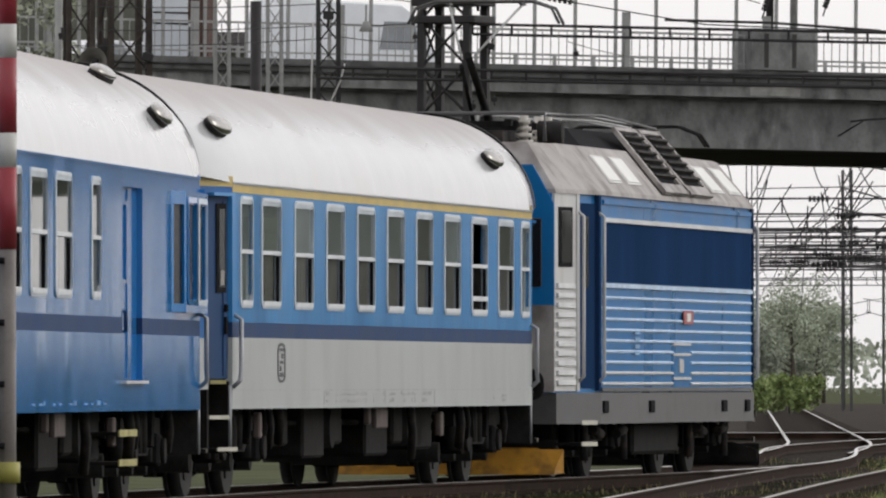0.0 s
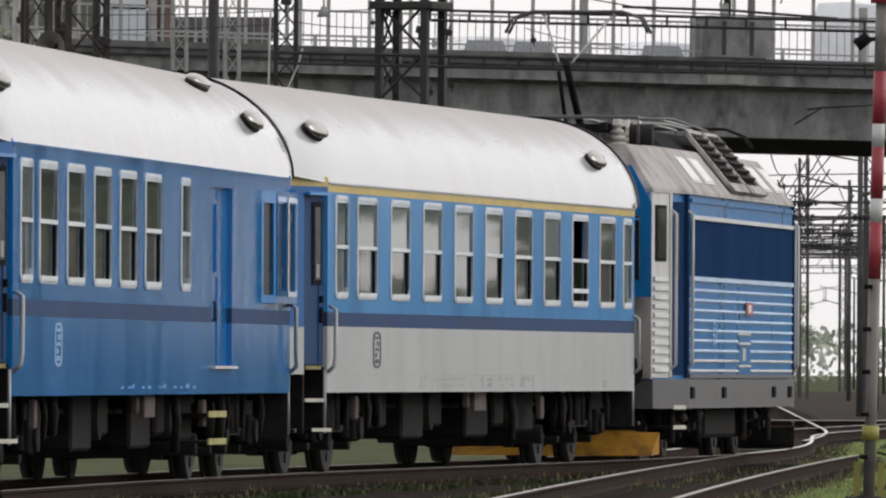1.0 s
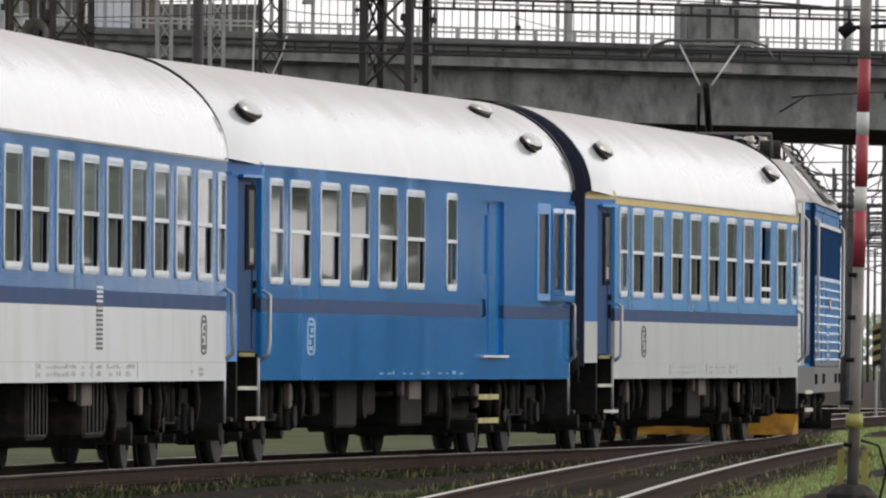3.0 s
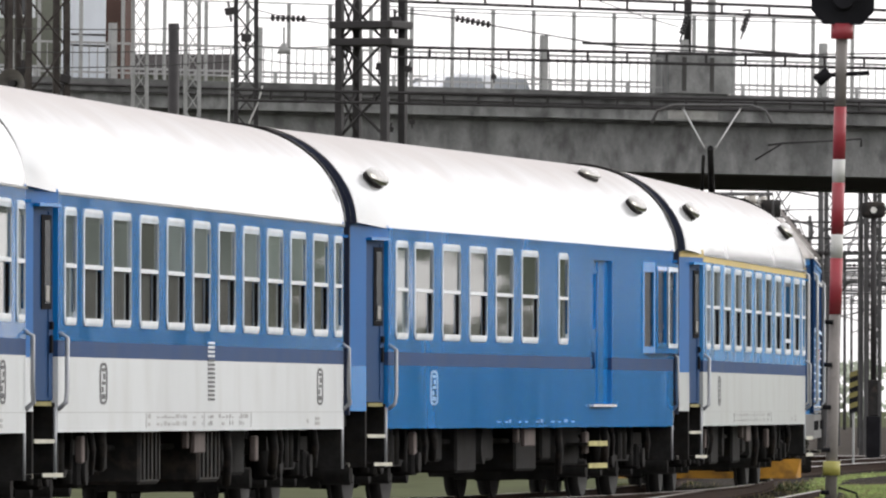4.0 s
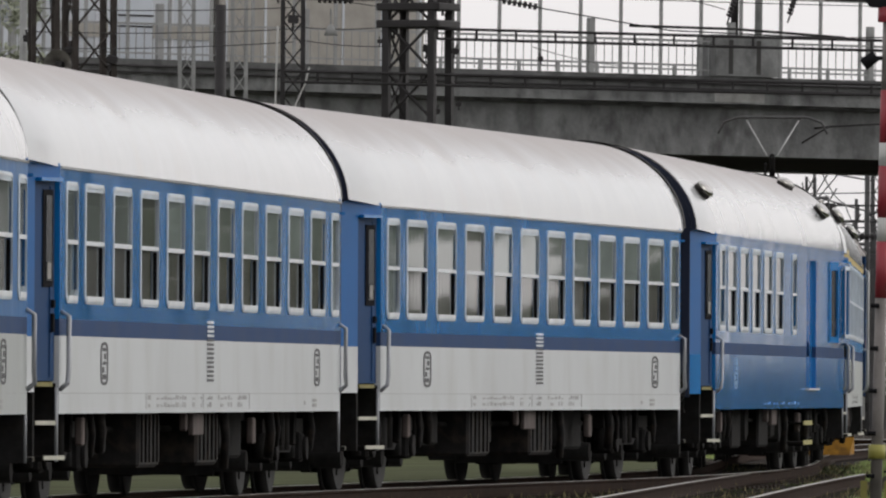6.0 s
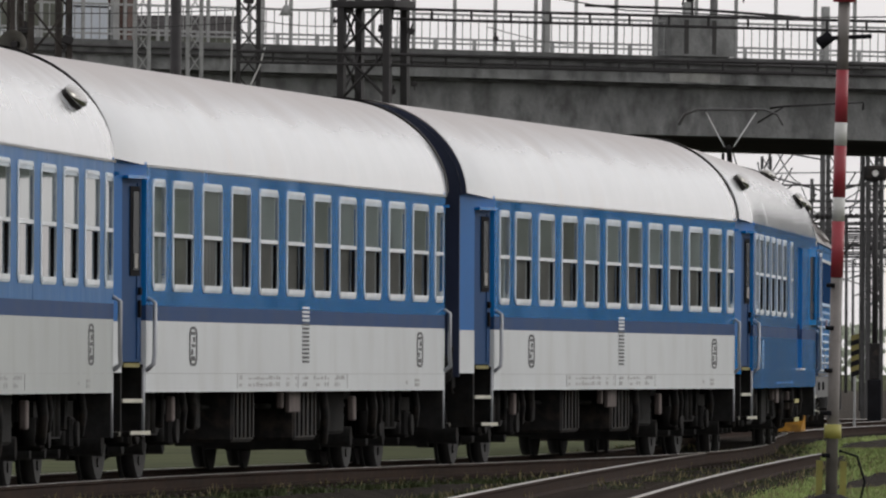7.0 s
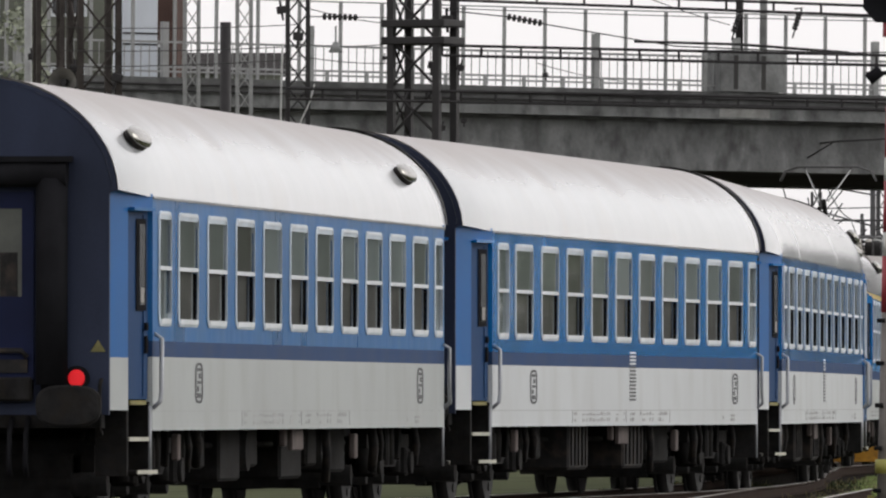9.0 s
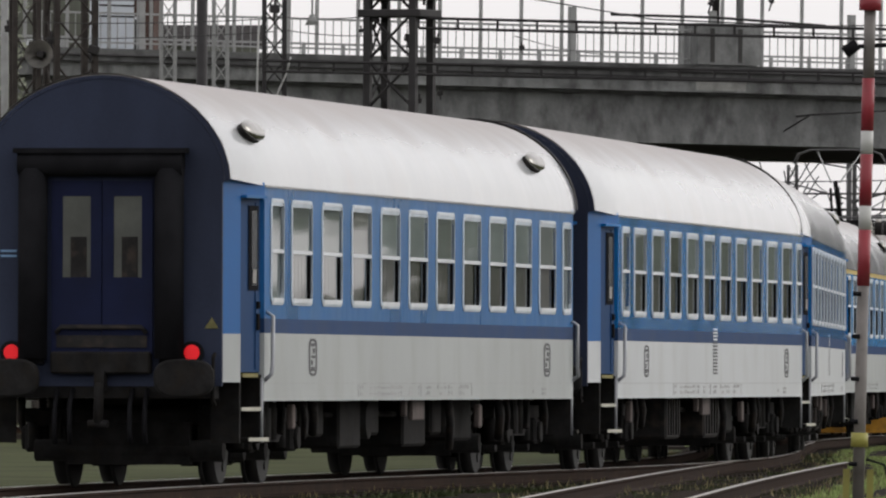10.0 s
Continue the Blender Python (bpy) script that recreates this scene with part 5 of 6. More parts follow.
def weeds(rnd):
    y = 95 + 130 * rnd.random() ** 1.4
    x = rnd.uniform(-0.036 * y - 2, 0.036 * y + 3)
    d = beds(x, y)
    clump = noise.noise(Vector((x * 0.9, y * 0.3, 9)))
    near = x > second_line(min(max(y - 60, 0), 118)).x
    return x, y, d < (1.3 if near else 2.9) and clump > (0.15 if d < 0.8 else -0.12)


blades("grass", 105000, GRASS, "fresh green grass in uneven tufts beside the tracks", 1, meadow, 0.05)
blades("dry_grass", 6000, DRYGRASS, "dry straw-coloured stalks among the grass", 2, meadow, 0.08)
blades("weeds", 36000, WEED, "dark weeds that grow along the ballast", 3, weeds, 0.055)
blades("dead_stalks", 2000, DRYGRASS, "pale dead stalks between the tracks", 5, weeds, 0.10)


# ---- the road bridge ----
BANG = math.atan2(7.5, 13.5)
BM = Matrix.Translation((2.75, 318.75, 0)) @ Matrix.Rotation(BANG, 4, "Z") @ Matrix.Rotation(0.0105, 4, "Y")
bridge = thing("road_bridge", "weathered concrete road bridge with railings over the tracks", "bridge", m=BM)


def bpart(name, mat, x0, x1, y0, y1, z0, z1, label="", parent=None):
    bm = bmesh.new()
    box(bm, x0, x1, y0, y1, z0, z1)
    return part(name, bm, mat, parent or bridge, label)


for k in range(-3, 4):
    bpart("girder", CONCRETE, k * 33 - 16.49, k * 33 + 16.49, 0.15, 1.4, 6.60, 7.72, "stained concrete edge girder")
    bpart("girder", CONCRETE, k * 33 - 16.49, k * 33 + 16.49, 14.5, 15.8, 6.60, 7.72)
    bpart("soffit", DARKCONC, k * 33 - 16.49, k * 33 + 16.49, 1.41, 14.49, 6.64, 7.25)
deck = bpart("deck_slab", CONCRETE, -115, 115, -0.3, 2.3, 7.80, 8.10, "stained footway slab with an overhang")
bpart("deck_slab", CONCRETE, -115, 115, 13.8, 16.4, 7.80, 8.10, "stained footway slab with an overhang")
# the necks under the overhang take the darker kerb concrete
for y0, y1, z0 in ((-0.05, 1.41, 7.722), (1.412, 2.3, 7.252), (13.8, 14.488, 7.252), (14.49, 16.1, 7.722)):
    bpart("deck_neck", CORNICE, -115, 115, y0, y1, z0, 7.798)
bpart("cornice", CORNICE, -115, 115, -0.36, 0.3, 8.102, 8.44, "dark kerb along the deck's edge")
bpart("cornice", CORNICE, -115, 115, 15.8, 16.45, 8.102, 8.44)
ASPHALT = material("road_asphalt", (0.05, 0.05, 0.052), 0.9, var=0.25, scale=2, fine=60, bump=0.3)
bpart("carriageway", ASPHALT, -115, 115, 2.302, 13.798, 7.252, 7.46, "road sunk between the footways")
for x0 in (-33, -16.5, 20, 33, 66, -66, 99, -99):
    bm = bmesh.new()
    soft_box(bm, x0 - 0.6, x0 + 0.6, 0.6, 15.2, -0.5, 6.62, 0.05, 1)
    part("pier", bm, CONCRETE, bridge, "concrete bridge pier")
bm = bmesh.new()
rod(bm, (0, 0, 0), (0, 0, 0.80), 0.013, 5)
baluster = mesh_of(bm, "baluster", PALESTEEL)
bm = bmesh.new()
box(bm, -0.035, 0.035, -0.03, 0.03, 0, 1.86)
post = mesh_of(bm, "fence_post", PALESTEEL)
for k in range(-22, 23):
    o = new("fence_post", post)
    o.parent, o.location = bridge, (k * 1.08 + 0.3, -0.12, 8.43)
    for q in range(1, 5):
        o = new("baluster", baluster)
        o.parent, o.location = bridge, (k * 1.08 + 0.3 + q * 0.216, -0.12, 8.46)
for z, h in ((10.27, 0.03), (9.23, 0.05), (8.56, 0.04)):
    bpart("fence_rail", PALESTEEL, -24, 24.3, -0.14, -0.10, z, z + h)
for z, h in ((9.2, 0.05), (8.55, 0.04)):
    bpart("far_rail", PALESTEEL, -40, 40, 15.98, 16.02, z, z + h)
for k in range(-36, 37):
    bpart("far_post", PALESTEEL, k * 1.1 - 0.04, k * 1.1 + 0.04, 15.97, 16.03, 8.43, 9.24)
# thick short posts along the railing
for k in range(-6, 7):
    bpart("short_post", PALESTEEL, k * 3.78 - 0.55, k * 3.78 - 0.40, -0.15, 0.0, 8.445, 9.72)
blk = bpart("parapet_block", CONCRETE, 2.71, 4.42, -0.42, 0.5, 8.45, 9.42, "stained concrete parapet block")
bpart("repair_patch", material("pale_cement", (0.30, 0.30, 0.285), 0.9, var=0.4, scale=2.5, spec=0.1), 2.75, 4.1, -0.303, -0.29, 7.84, 8.08, "pale cement patch", deck)
# dark strips, slightly proud of the block, painted in place of shaded grooves
for x in (3.05, 3.8):
    bpart("groove_strip", DARKCONC, x, x + 0.12, -0.425, -0.40, 8.5, 9.3, "", blk)
for x, h in ((3.55, 11.8), (4.2, 12.2)):
    bm = bmesh.new()
    rod(bm, (x, 0.2, 9.4), (x, 0.2, h), 0.09, 10)
    part("fence_mast", bm, LATTICE if x < 4 else PALESTEEL, bridge)
for k, (x, z) in enumerate(((3.1, 9.85), (4.75, 9.95))):
    bm = bmesh.new()
    for q in range(5):
        rod(bm, (x + q * 0.03, -0.3, z + q * 0.08), (x + q * 0.03 + 0.02, -0.3, z + q * 0.08 + 0.05), 0.07, 8)
    rod(bm, (x - 0.05, -0.3, z - 0.2), (x + 0.2, -0.3, z + 0.5), 0.02, 6)
    rod(bm, (x + 0.2, -0.3, z + 0.5), (x + 0.3, 0.2, z + 0.5), 0.02, 6)
    part("insulator", bm, LATTICE, bridge)
# a bracket that juts from the girder
bm = bmesh.new()
tube(bm, [(5.75, 0.14, 7.30), (5.75, -0.5, 7.33), (7.9, -0.5, 7.48), (7.9, -0.5, 7.30)], 0.025)
rod(bm, (5.75, -0.5, 7.33), (5.4, 0.14, 6.95), 0.02)
part("bracket_arm", bm, LATTICE, bridge, "thin steel bracket on the girder")
# pipe and cable run along the deck's edge
for z, r in ((8.30, 0.03), (8.16, 0.02)):
    bm = bmesh.new()
    rod(bm, (-60, -0.42, z), (60, -0.42, z - 0.05), r, 6)
    part("cable_run", bm, LATTICE, bridge)
PANEL = material("pale_metal_sheet", (0.60, 0.64, 0.69), 0.5, 0.0, var=0.12, scale=1.5, streak=4)
pn = thing("sheet_cabinet", "pale blue-grey sheet metal cabinet on the bridge", "cabinet", m=BM @ pose(-11.93, 0.9, 8.102))
bm = bmesh.new()
soft_box(bm, -0.45, 0.45, 0, 0.5, 0.0, 2.30, 0.02, 1)
part("body", bm, PANEL, pn)
bm = bmesh.new()
soft_box(bm, -0.15, 0.50, -0.03, 0.53, 2.30, 2.42, 0.01, 1)
part("lid", bm, LATTICE, pn)
for z in (1.1, 1.35):
    bm = bmesh.new()
    box(bm, -0.46, 0.46, -0.012, 0, z, z + 0.04)
    part("seam", bm, UNDERGREY, pn)


# ---- catenary towers, beams and wires before the bridge ----
def lattice_tower(name, x, y, w, d, turn, top, step, leg=0.06, mat=LATTICE, label="dark steel lattice catenary tower", taper=0.0):
    t = thing(name, label, "catenary mast", "catenary masts", m=pose(x, y, GROUND_Z, 0, 0, turn))
    def at(cx, cy, z):
        k = 1 - taper * z / top
        return Vector((cx * w / 2 * k, cy * d / 2 * k, z))
    cs = ((-1, -1), (1, -1), (1, 1), (-1, 1))
    for cx, cy in cs:
        bm = bmesh.new()
        a, b = at(cx, cy, 0), at(cx, cy, top)
        loft(bm, [[p + Vector((u * leg, v * leg, 0)) for u, v in ((-1, -1), (1, -1), (1, 1), (-1, 1))] for p in (a, b)])
        part("leg", bm, mat, t)
    z = 0.2 if step < 0.6 else 3.0
    k = 0
    while z + step < top:
        for i in ((0, 3) if step > 0.9 else (0, 1)):
            p, q = cs[i], cs[(i + 1) % 4]
            for u, v in ((p, q), (q, p)):
                bm = bmesh.new()
                rod(bm, at(*u, z), at(*v, z + step), leg * 0.42, 4)
                part("brace", bm, mat, t)
        z, k = z + step, k + 1
    return t


tw = lattice_tower("lattice_tower", -1.40, 285, 1.04, 0.9, -24, 13.0, 1.0, 0.075)
for z in (8.90, 9.26):
    bm = bmesh.new()
    soft_box(bm, -0.72, 0.72, -0.55, 0.55, z, z + 0.16, 0.02, 1)
    part("cross_plate", bm, LATTICE, tw, "riveted cross plate")
lattice_tower("lattice_mast", -4.01, 285, 0.42, 0.36, 3, 12.5, 0.52, 0.04)
lattice_tower("lattice_mast", -6.55, 300, 0.30, 0.28, 6, 13.0, 0.45, 0.03, PALESTEEL, "pale weathered lattice mast")
lattice_tower("lattice_mast", -5.40, 300, 0.30, 0.28, 6, 13.0, 0.45, 0.03, PALESTEEL, "pale weathered lattice mast")
lattice_tower("lattice_tower", -8.4, 290, 0.85, 0.7, 20, 13.0, 1.0, 0.06, BROWNSTEEL, "brownish lattice catenary tower")
lattice_tower("lattice_tower", -9.3, 288, 0.5, 0.5, 10, 13.0, 0.8, 0.05, BROWNSTEEL, "brownish lattice catenary tower")
bm = bmesh.new()
rod(bm, (0, 0, 0), (0, 0, 9.65), 0.12, 12)
solid("dark_post", bm, LATTICE, "thick dark steel post", "post", m=pose(-5.71, 295, GROUND_Z))
bm = bmesh.new()
rod(bm, (0, 0, 0), (0, 0, 12.5), 0.08, 12)
solid("pale_post", bm, PALESTEEL, "pale slim concrete post by the towers", "post", m=pose(-9.8, 290, GROUND_Z))
lattice_tower("lattice_mast", 13.6, 284, 0.5, 0.4, 0, 12.0, 0.6, 0.05)


def beam(x0, z0, x1, z1, y, h, step, label, mat=LATTICE):
    b = thing("catenary_beam", label, "catenary beam", "catenary beams")
    for o in (0, -h):
        bm = bmesh.new()
        rod(bm, (x0, y, z0 + o), (x1, y, z1 + o), 0.034, 6)
        part("chord", bm, mat, b)
    n = int((x1 - x0) / step)
    for k in range(n + 1):
        f = k / n
        bm = bmesh.new()
        x, z = x0 + (x1 - x0) * f, z0 + (z1 - z0) * f
        rod(bm, (x, y, z), (x, y, z - h), 0.028, 5)
        part("spacer", bm, mat, b)
    return b


beam(-1.0, 8.56, 13.8, 8.24, 284.6, 0.21, 0.82, "dark steel beam strung between catenary masts")
beam(-4.2, 7.66, 13.8, 7.34, 284.4, 0.22, 0.72, "dark steel beam strung between catenary masts")
beam(-1.0, 9.72, 13.8, 9.18, 284.8, 0.20, 0.95, "dark steel beam strung between catenary masts")


def wire(pts, r, sag=0.0, name="wire", mat=None, label="thin sagging overhead wire"):
    cu = []
    for a, b in zip(pts, pts[1:]):
        a, b = Vector(a), Vector(b)
        for k in range(9):
            f = k / 8
            cu.append(a.lerp(b, f) - Vector((0, 0, sag * 4 * f * (1 - f))))
    bm = bmesh.new()
    tube(bm, cu, r, 5)
    return solid(name, bm, mat or WIRE, label, "wire", "overhead wires")


def insulator_string(p, q, n=7, r=0.07):
    p, q = Vector(p), Vector(q)
    bm = bmesh.new()
    for k in range(n):
        a = p.lerp(q, (k + 0.1) / n)
        b = p.lerp(q, (k + 0.75) / n)
        rod(bm, a, b, r, 8)
    rod(bm, p, q, 0.025, 6)
    solid("insulator_string", bm, LATTICE, "dark string of ribbed insulators on a wire", "insulator", "insulator strings")


wire([(-3.8, 285, 9.17), (-2.1, 285, 9.15)], 0.012)
insulator_string((-3.5, 285, 9.17), (-2.75, 285, 9.15))
wire([(-0.9, 285, 9.3), (0.35, 285, 9.17), (1.1, 285, 9.02), (3.85, 285, 8.56), (7.2, 285, 8.42), (13.5, 285, 8.5)], 0.014)
insulator_string((0.35, 285, 9.17), (1.1, 285, 9.03))
wire([(3.0, 285.1, 8.66), (5.2, 285.1, 8.60), (7.5, 285.1, 8.43)], 0.03)
for a, b in (((-9.6, 290, 9.1), (-4.0, 285, 9.0)), ((-9.6, 290, 8.6), (-4.0, 285, 8.55)), ((-9.6, 290, 8.25), (-4.0, 285, 8.28)),
             ((-4.0, 285, 8.6), (-1.9, 285, 8.62)), ((-4.0, 285, 9.4), (-1.9, 285, 9.0)), ((-1, 285, 9.35), (13, 284, 9.0)),
             ((-4.0, 285, 8.35), (-1.9, 285, 8.2)), ((1.0, 285, 8.2), (3.2, 318, 8.6)), ((2.5, 285, 9.9), (5.0, 285, 9.0))):
    wire([a, b], 0.010, 0.06)
WHITECABLE = material("white_cable_sheath", (0.55, 0.55, 0.54), 0.6, var=0.1)
wire([(-4.32, 284.7, 8.6), (-4.34, 284.7, 8.1), (-4.36, 284.7, 7.0), (-4.4, 284.7, 5.5)], 0.022, 0, "hanging_cable", WHITECABLE, "white cable hanging beside a lattice mast")
wire([(-3.66, 284.7, 7.75), (-3.75, 284.7, 7.4), (-3.95, 284.7, 6.95), (-4.0, 284.7, 5.5)], 0.018, 0, "hanging_cable", WHITECABLE, "white cable hanging beside a lattice mast")


def clutter(x, y, z, s):
    """Clamps, lamps and dark fittings on the towers."""
    bm = bmesh.new()
    soft_box(bm, -s, s, -s * 0.6, s * 0.6, -s * 0.8, s * 0.8, s * 0.2, 1)
    rod(bm, (0, 0, -s * 2.2), (0, 0, s * 2), s * 0.25, 6)
    solid("mast_fitting", bm, LATTICE, "dark clamp with a short rod on a mast", "fitting", "mast fittings", m=pose(x, y, z, 0, random.uniform(-20, 20), 0))


for x, z, s in ((-0.62, 8.1, 0.08), (-1.2, 8.15, 0.1), (-0.9, 9.1, 0.12), (-4.35, 9.3, 0.1), (-1.9, 8.55, 0.09), (-0.55, 7.0, 0.06), (-1.0, 6.85, 0.07),
                (1.15, 7.95, 0.06), (-2.2, 8.3, 0.05), (-4.0, 8.75, 0.11), (-7.9, 8.0, 0.12), (-8.8, 8.2, 0.1), (-9.7, 8.45, 0.09)):
    clutter(x, 284.8 if x > -5 else 289.6, z, s)
# hanging bell-shaped lamp
bm = bmesh.new()
rod(bm, (0, 0, 0), (0, 0, 0.22), 0.15, 12, 0.05)
rod(bm, (0, 0, 0.22), (0, 0, 0.55), 0.02, 6)
solid("hanging_lamp", bm, PALESTEEL, "pale bell-shaped lamp hung from a wire", "lamp", m=pose(-3.22, 285, 8.42))
MASTGREYH = material("grey_horn_paint", (0.26, 0.25, 0.235), 0.6, var=0.25)
# loudspeaker horn on a mast
hs = thing("loudspeaker", "dark horn loudspeaker on a mast", "loudspeaker", m=pose(-8.95, 287.3, 7.85, 0, 0, -8))
bm = bmesh.new()
ring = [(math.cos(k * math.tau / 20), math.sin(k * math.tau / 20)) for k in range(20)]
loft(bm, [[(u * r, y, v * r) for u, v in ring] for y, r in ((-0.25, 0.30), (-0.1, 0.2), (0.15, 0.09), (0.3, 0.08))], caps=False)
bmesh.ops.solidify(bm, geom=bm.faces[:], thickness=0.01)
part("horn", bm, MASTGREYH, hs)
bm = bmesh.new()
rod(bm, (0, -0.1, 0), (0, 0.42, 0), 0.07, 10)
box(bm, -0.04, 0.04, 0.3, 0.8, -0.04, 0.04)
part("driver", bm, LATTICE, hs)


# ---- signal masts ----
MASTRED = material("dull_red_paint", (0.27, 0.028, 0.04), 0.5, var=0.15, dirt=(0.15, 0.05, 0.05, 0.4))
MASTWHITE = material("dull_white_paint", (0.48, 0.48, 0.46), 0.5, var=0.1)
MASTGREY = material("grey_mast_paint", (0.17, 0.155, 0.145), 0.6, var=0.25, dirt=(0.08, 0.07, 0.06, 0.6))
MASTYELLOW = material("yellow_sign_paint", (0.28, 0.26, 0.06), 0.55, var=0.2)


def signal_mast(x, y, lean):
    m = thing("signal_mast", "red and white banded signal mast with a dark head, on grass", "railway signal", "signal masts", m=pose(x, y, GROUND_Z, 0, lean, 0))
    for z0, z1, mt in ((0.1, 2.31, MASTGREY), (2.31, 2.865, MASTRED), (2.865, 3.10, MASTWHITE), (3.10, 3.61, MASTRED), (3.61, 3.84, MASTWHITE),
                       (3.84, 4.36, MASTRED), (4.36, 5.04, MASTGREY)):
        bm = bmesh.new()
        rod(bm, (0, 0, z0), (0, 0, z1), 0.062 if mt is not MASTGREY else 0.058, 18)
        part("band", bm, mt, m)
    bm = bmesh.new()
    rod(bm, (0, 0, 5.03), (0, 0, 5.18), 0.11, 14)
    part("neck", bm, MASTRED, m, "rusty red collar")
    bm = bmesh.new()
    loft(bm, [[(u * 0.31, -0.05 + d, 5.72 + v * 0.55) for u, v in ((-0.6, -1), (0.6, -1), (1, -0.75), (1, 0.75), (0.6, 1), (-0.6, 1), (-1, 0.75), (-1, -0.75))]
              for d in (-0.03, 0.0)])
    hd = part("target_board", bm, RUBBER, m, "black signal board")
    bm = bmesh.new()
    soft_box(bm, -0.2, 0.2, -0.02, 0.2, 5.18, 6.1, 0.03, 1)
    part("lamp_box", bm, RUBBER, hd)
    for q in range(3):
        bm = bmesh.new()
        rod(bm, (0, -0.085, 5.4 + q * 0.3), (0, -0.3, 5.42 + q * 0.3), 0.1, 14)
        part("lamp_hood", bm, RUBBER, hd)
    for q in range(5):
        bm = bmesh.new()
        rod(bm, (-0.10, -0.05, 0.55 + q * 0.42), (-0.02, -0.06, 0.55 + q * 0.42), 0.022, 8)
        part("clamp", bm, RUBBER, m)
    bm = bmesh.new()
    rod(bm, (0, 0, 0.72), (0, 0, 0.86), 0.085, 16)
    part("yellow_ring", bm, MASTYELLOW, m)
    for s in (-1, 1):
        bm = bmesh.new()
        box(bm, *sorted((s * 0.085, s * 0.15)), 0.08, 0.10, 0.15, 0.50)
        part("yellow_plate", bm, MASTYELLOW, m)
    bm = bmesh.new()
    loft(bm, [[(u * r, v * r, z) for u, v in ((math.cos(k * math.tau / 12), math.sin(k * math.tau / 12)) for k in range(12))]
              for z, r in ((-0.1, 0.28), (0.06, 0.25), (0.14, 0.17), (0.17, 0.09))])
    part("foot", bm, UNDERGREY, m, "dark cast foot")
    bm = bmesh.new()
    tube(bm, [(0.07, 0, 0.6), (0.25, 0, 0.55), (0.33, 0, 0.3), (0.27, 0, 0.02)], 0.012, 6)
    part("cable", bm, RUBBER, m)
    bm = bmesh.new()
    rod(bm, (-0.26, 0, 4.66), (0.28, 0, 4.70), 0.025, 6)
    rod(bm, (-0.24, -0.05, 4.60), (-0.12, -0.05, 4.70), 0.06, 8)
    part("lamp_arm", bm, RUBBER, m)
    return m


first_mast = signal_mast(3.87, 135, 1.3)
copy_thing(first_mast, pose(-3.49, 93, GROUND_Z, 0, 0, 0))

# shunting signal with a relay box beyond the junction
sg = thing("shunting_signal", "slim dark signal post with a lamp head and black box", "railway signal", m=pose(9.55, 300, GROUND_Z))
bm = bmesh.new()
soft_box(bm, -0.15, 0.15, -0.15, 0.15, 0.0, 1.2, 0.02, 1)
part("relay_box", bm, RUBBER, sg, "black relay box")
bm = bmesh.new()
soft_box(bm, -0.11, 0.11, -0.1, 0.1, 1.2, 2.0, 0.02, 1)
part("upper_box", bm, UNDERGREY, sg)
bm = bmesh.new()
rod(bm, (0, 0, 2.0), (0, 0, 5.6), 0.06, 10)
part("post", bm, LATTICE, sg)
bm = bmesh.new()
soft_box(bm, -0.26, 0.26, -0.15, 0.15, 5.55, 5.9, 0.08, 2)
part("lamp_head", bm, UNDERGREY, sg)
bm = bmesh.new()
rod(bm, (0, -0.16, 5.72), (0, -0.2, 5.72), 0.07, 12)
part("lens", bm, HATCH, sg)
hz = thing("marker_post", "yellow and black striped marker post", "marker post", m=pose(8.42, 277, GROUND_Z))
bm = bmesh.new()
rod(bm, (0, 0.03, 0), (0, 0.03, 2.15), 0.025, 6)
part("stake", bm, PALESTEEL, hz)
for q in range(8):
    bm = bmesh.new()
    z = 1.25 + q * 0.105
    loft(bm, [[(-0.085, y, z), (0.085, y, z + 0.06), (0.085, y, z + 0.165), (-0.085, y, z + 0.105)] for y in (-0.01, 0.01)])
    part("stripe", bm, DULLYELLOW if q % 2 else RUBBER, hz)
dw = thing("dwarf_signal", "low black ground signal beside the rails", "railway signal", m=pose(15.3, 480, GROUND_Z))
bm = bmesh.new()
soft_box(bm, -0.22, 0.22, -0.15, 0.15, 0.1, 0.95, 0.04, 1)
part("lamp_case", bm, RUBBER, dw)
bm = bmesh.new()
box(bm, -0.15, 0.15, -0.1, 0.1, -0.05, 0.1)
part("foot", bm, DARKCONC, dw)


# ---- distance: masts, wires, trees, buildings ----
# Paler than the near masts: distance haze put into the steel's colour.
FARSTEEL = material("haze_paled_steel", (0.085, 0.085, 0.086), 0.8, var=0.2, spec=0.1)
far = random.Random(12)
for k in range(26):
    y = 370 + 30 * k + far.uniform(-8, 8)
    x = y * far.uniform(0.0232, 0.036)
    if k % 3 == 0:
        lattice_tower("lattice_mast", x, y, 0.4, 0.35, far.uniform(0, 30), far.uniform(9, 12), 0.7, 0.045, FARSTEEL, "far lattice catenary mast in the yard")
    else:
        h = far.uniform(8, 11)
        cm = thing("catenary_mast", "far steel catenary mast with a bracket", "catenary mast", "catenary masts", m=pose(x, y, GROUND_Z, 0, 0, far.uniform(-20, 200)))
        bm = bmesh.new()
        rod(bm, (0, 0, 0), (0, 0, h), 0.10, 10, 0.075)
        part("pole", bm, FARSTEEL, cm)
        for p, q, w in (((0, 0, h - 1.2), (-2.8, 0, h - 0.7), 0.035), ((0, 0, h - 2.4), (-2.6, 0, h - 1.7), 0.035), ((-2.3, 0, h - 0.8), (-2.3, 0, h - 1.9), 0.03)):
            bm = bmesh.new()
            rod(bm, p, q, w, 6)
            part("bracket", bm, FARSTEEL, cm)
spans = []
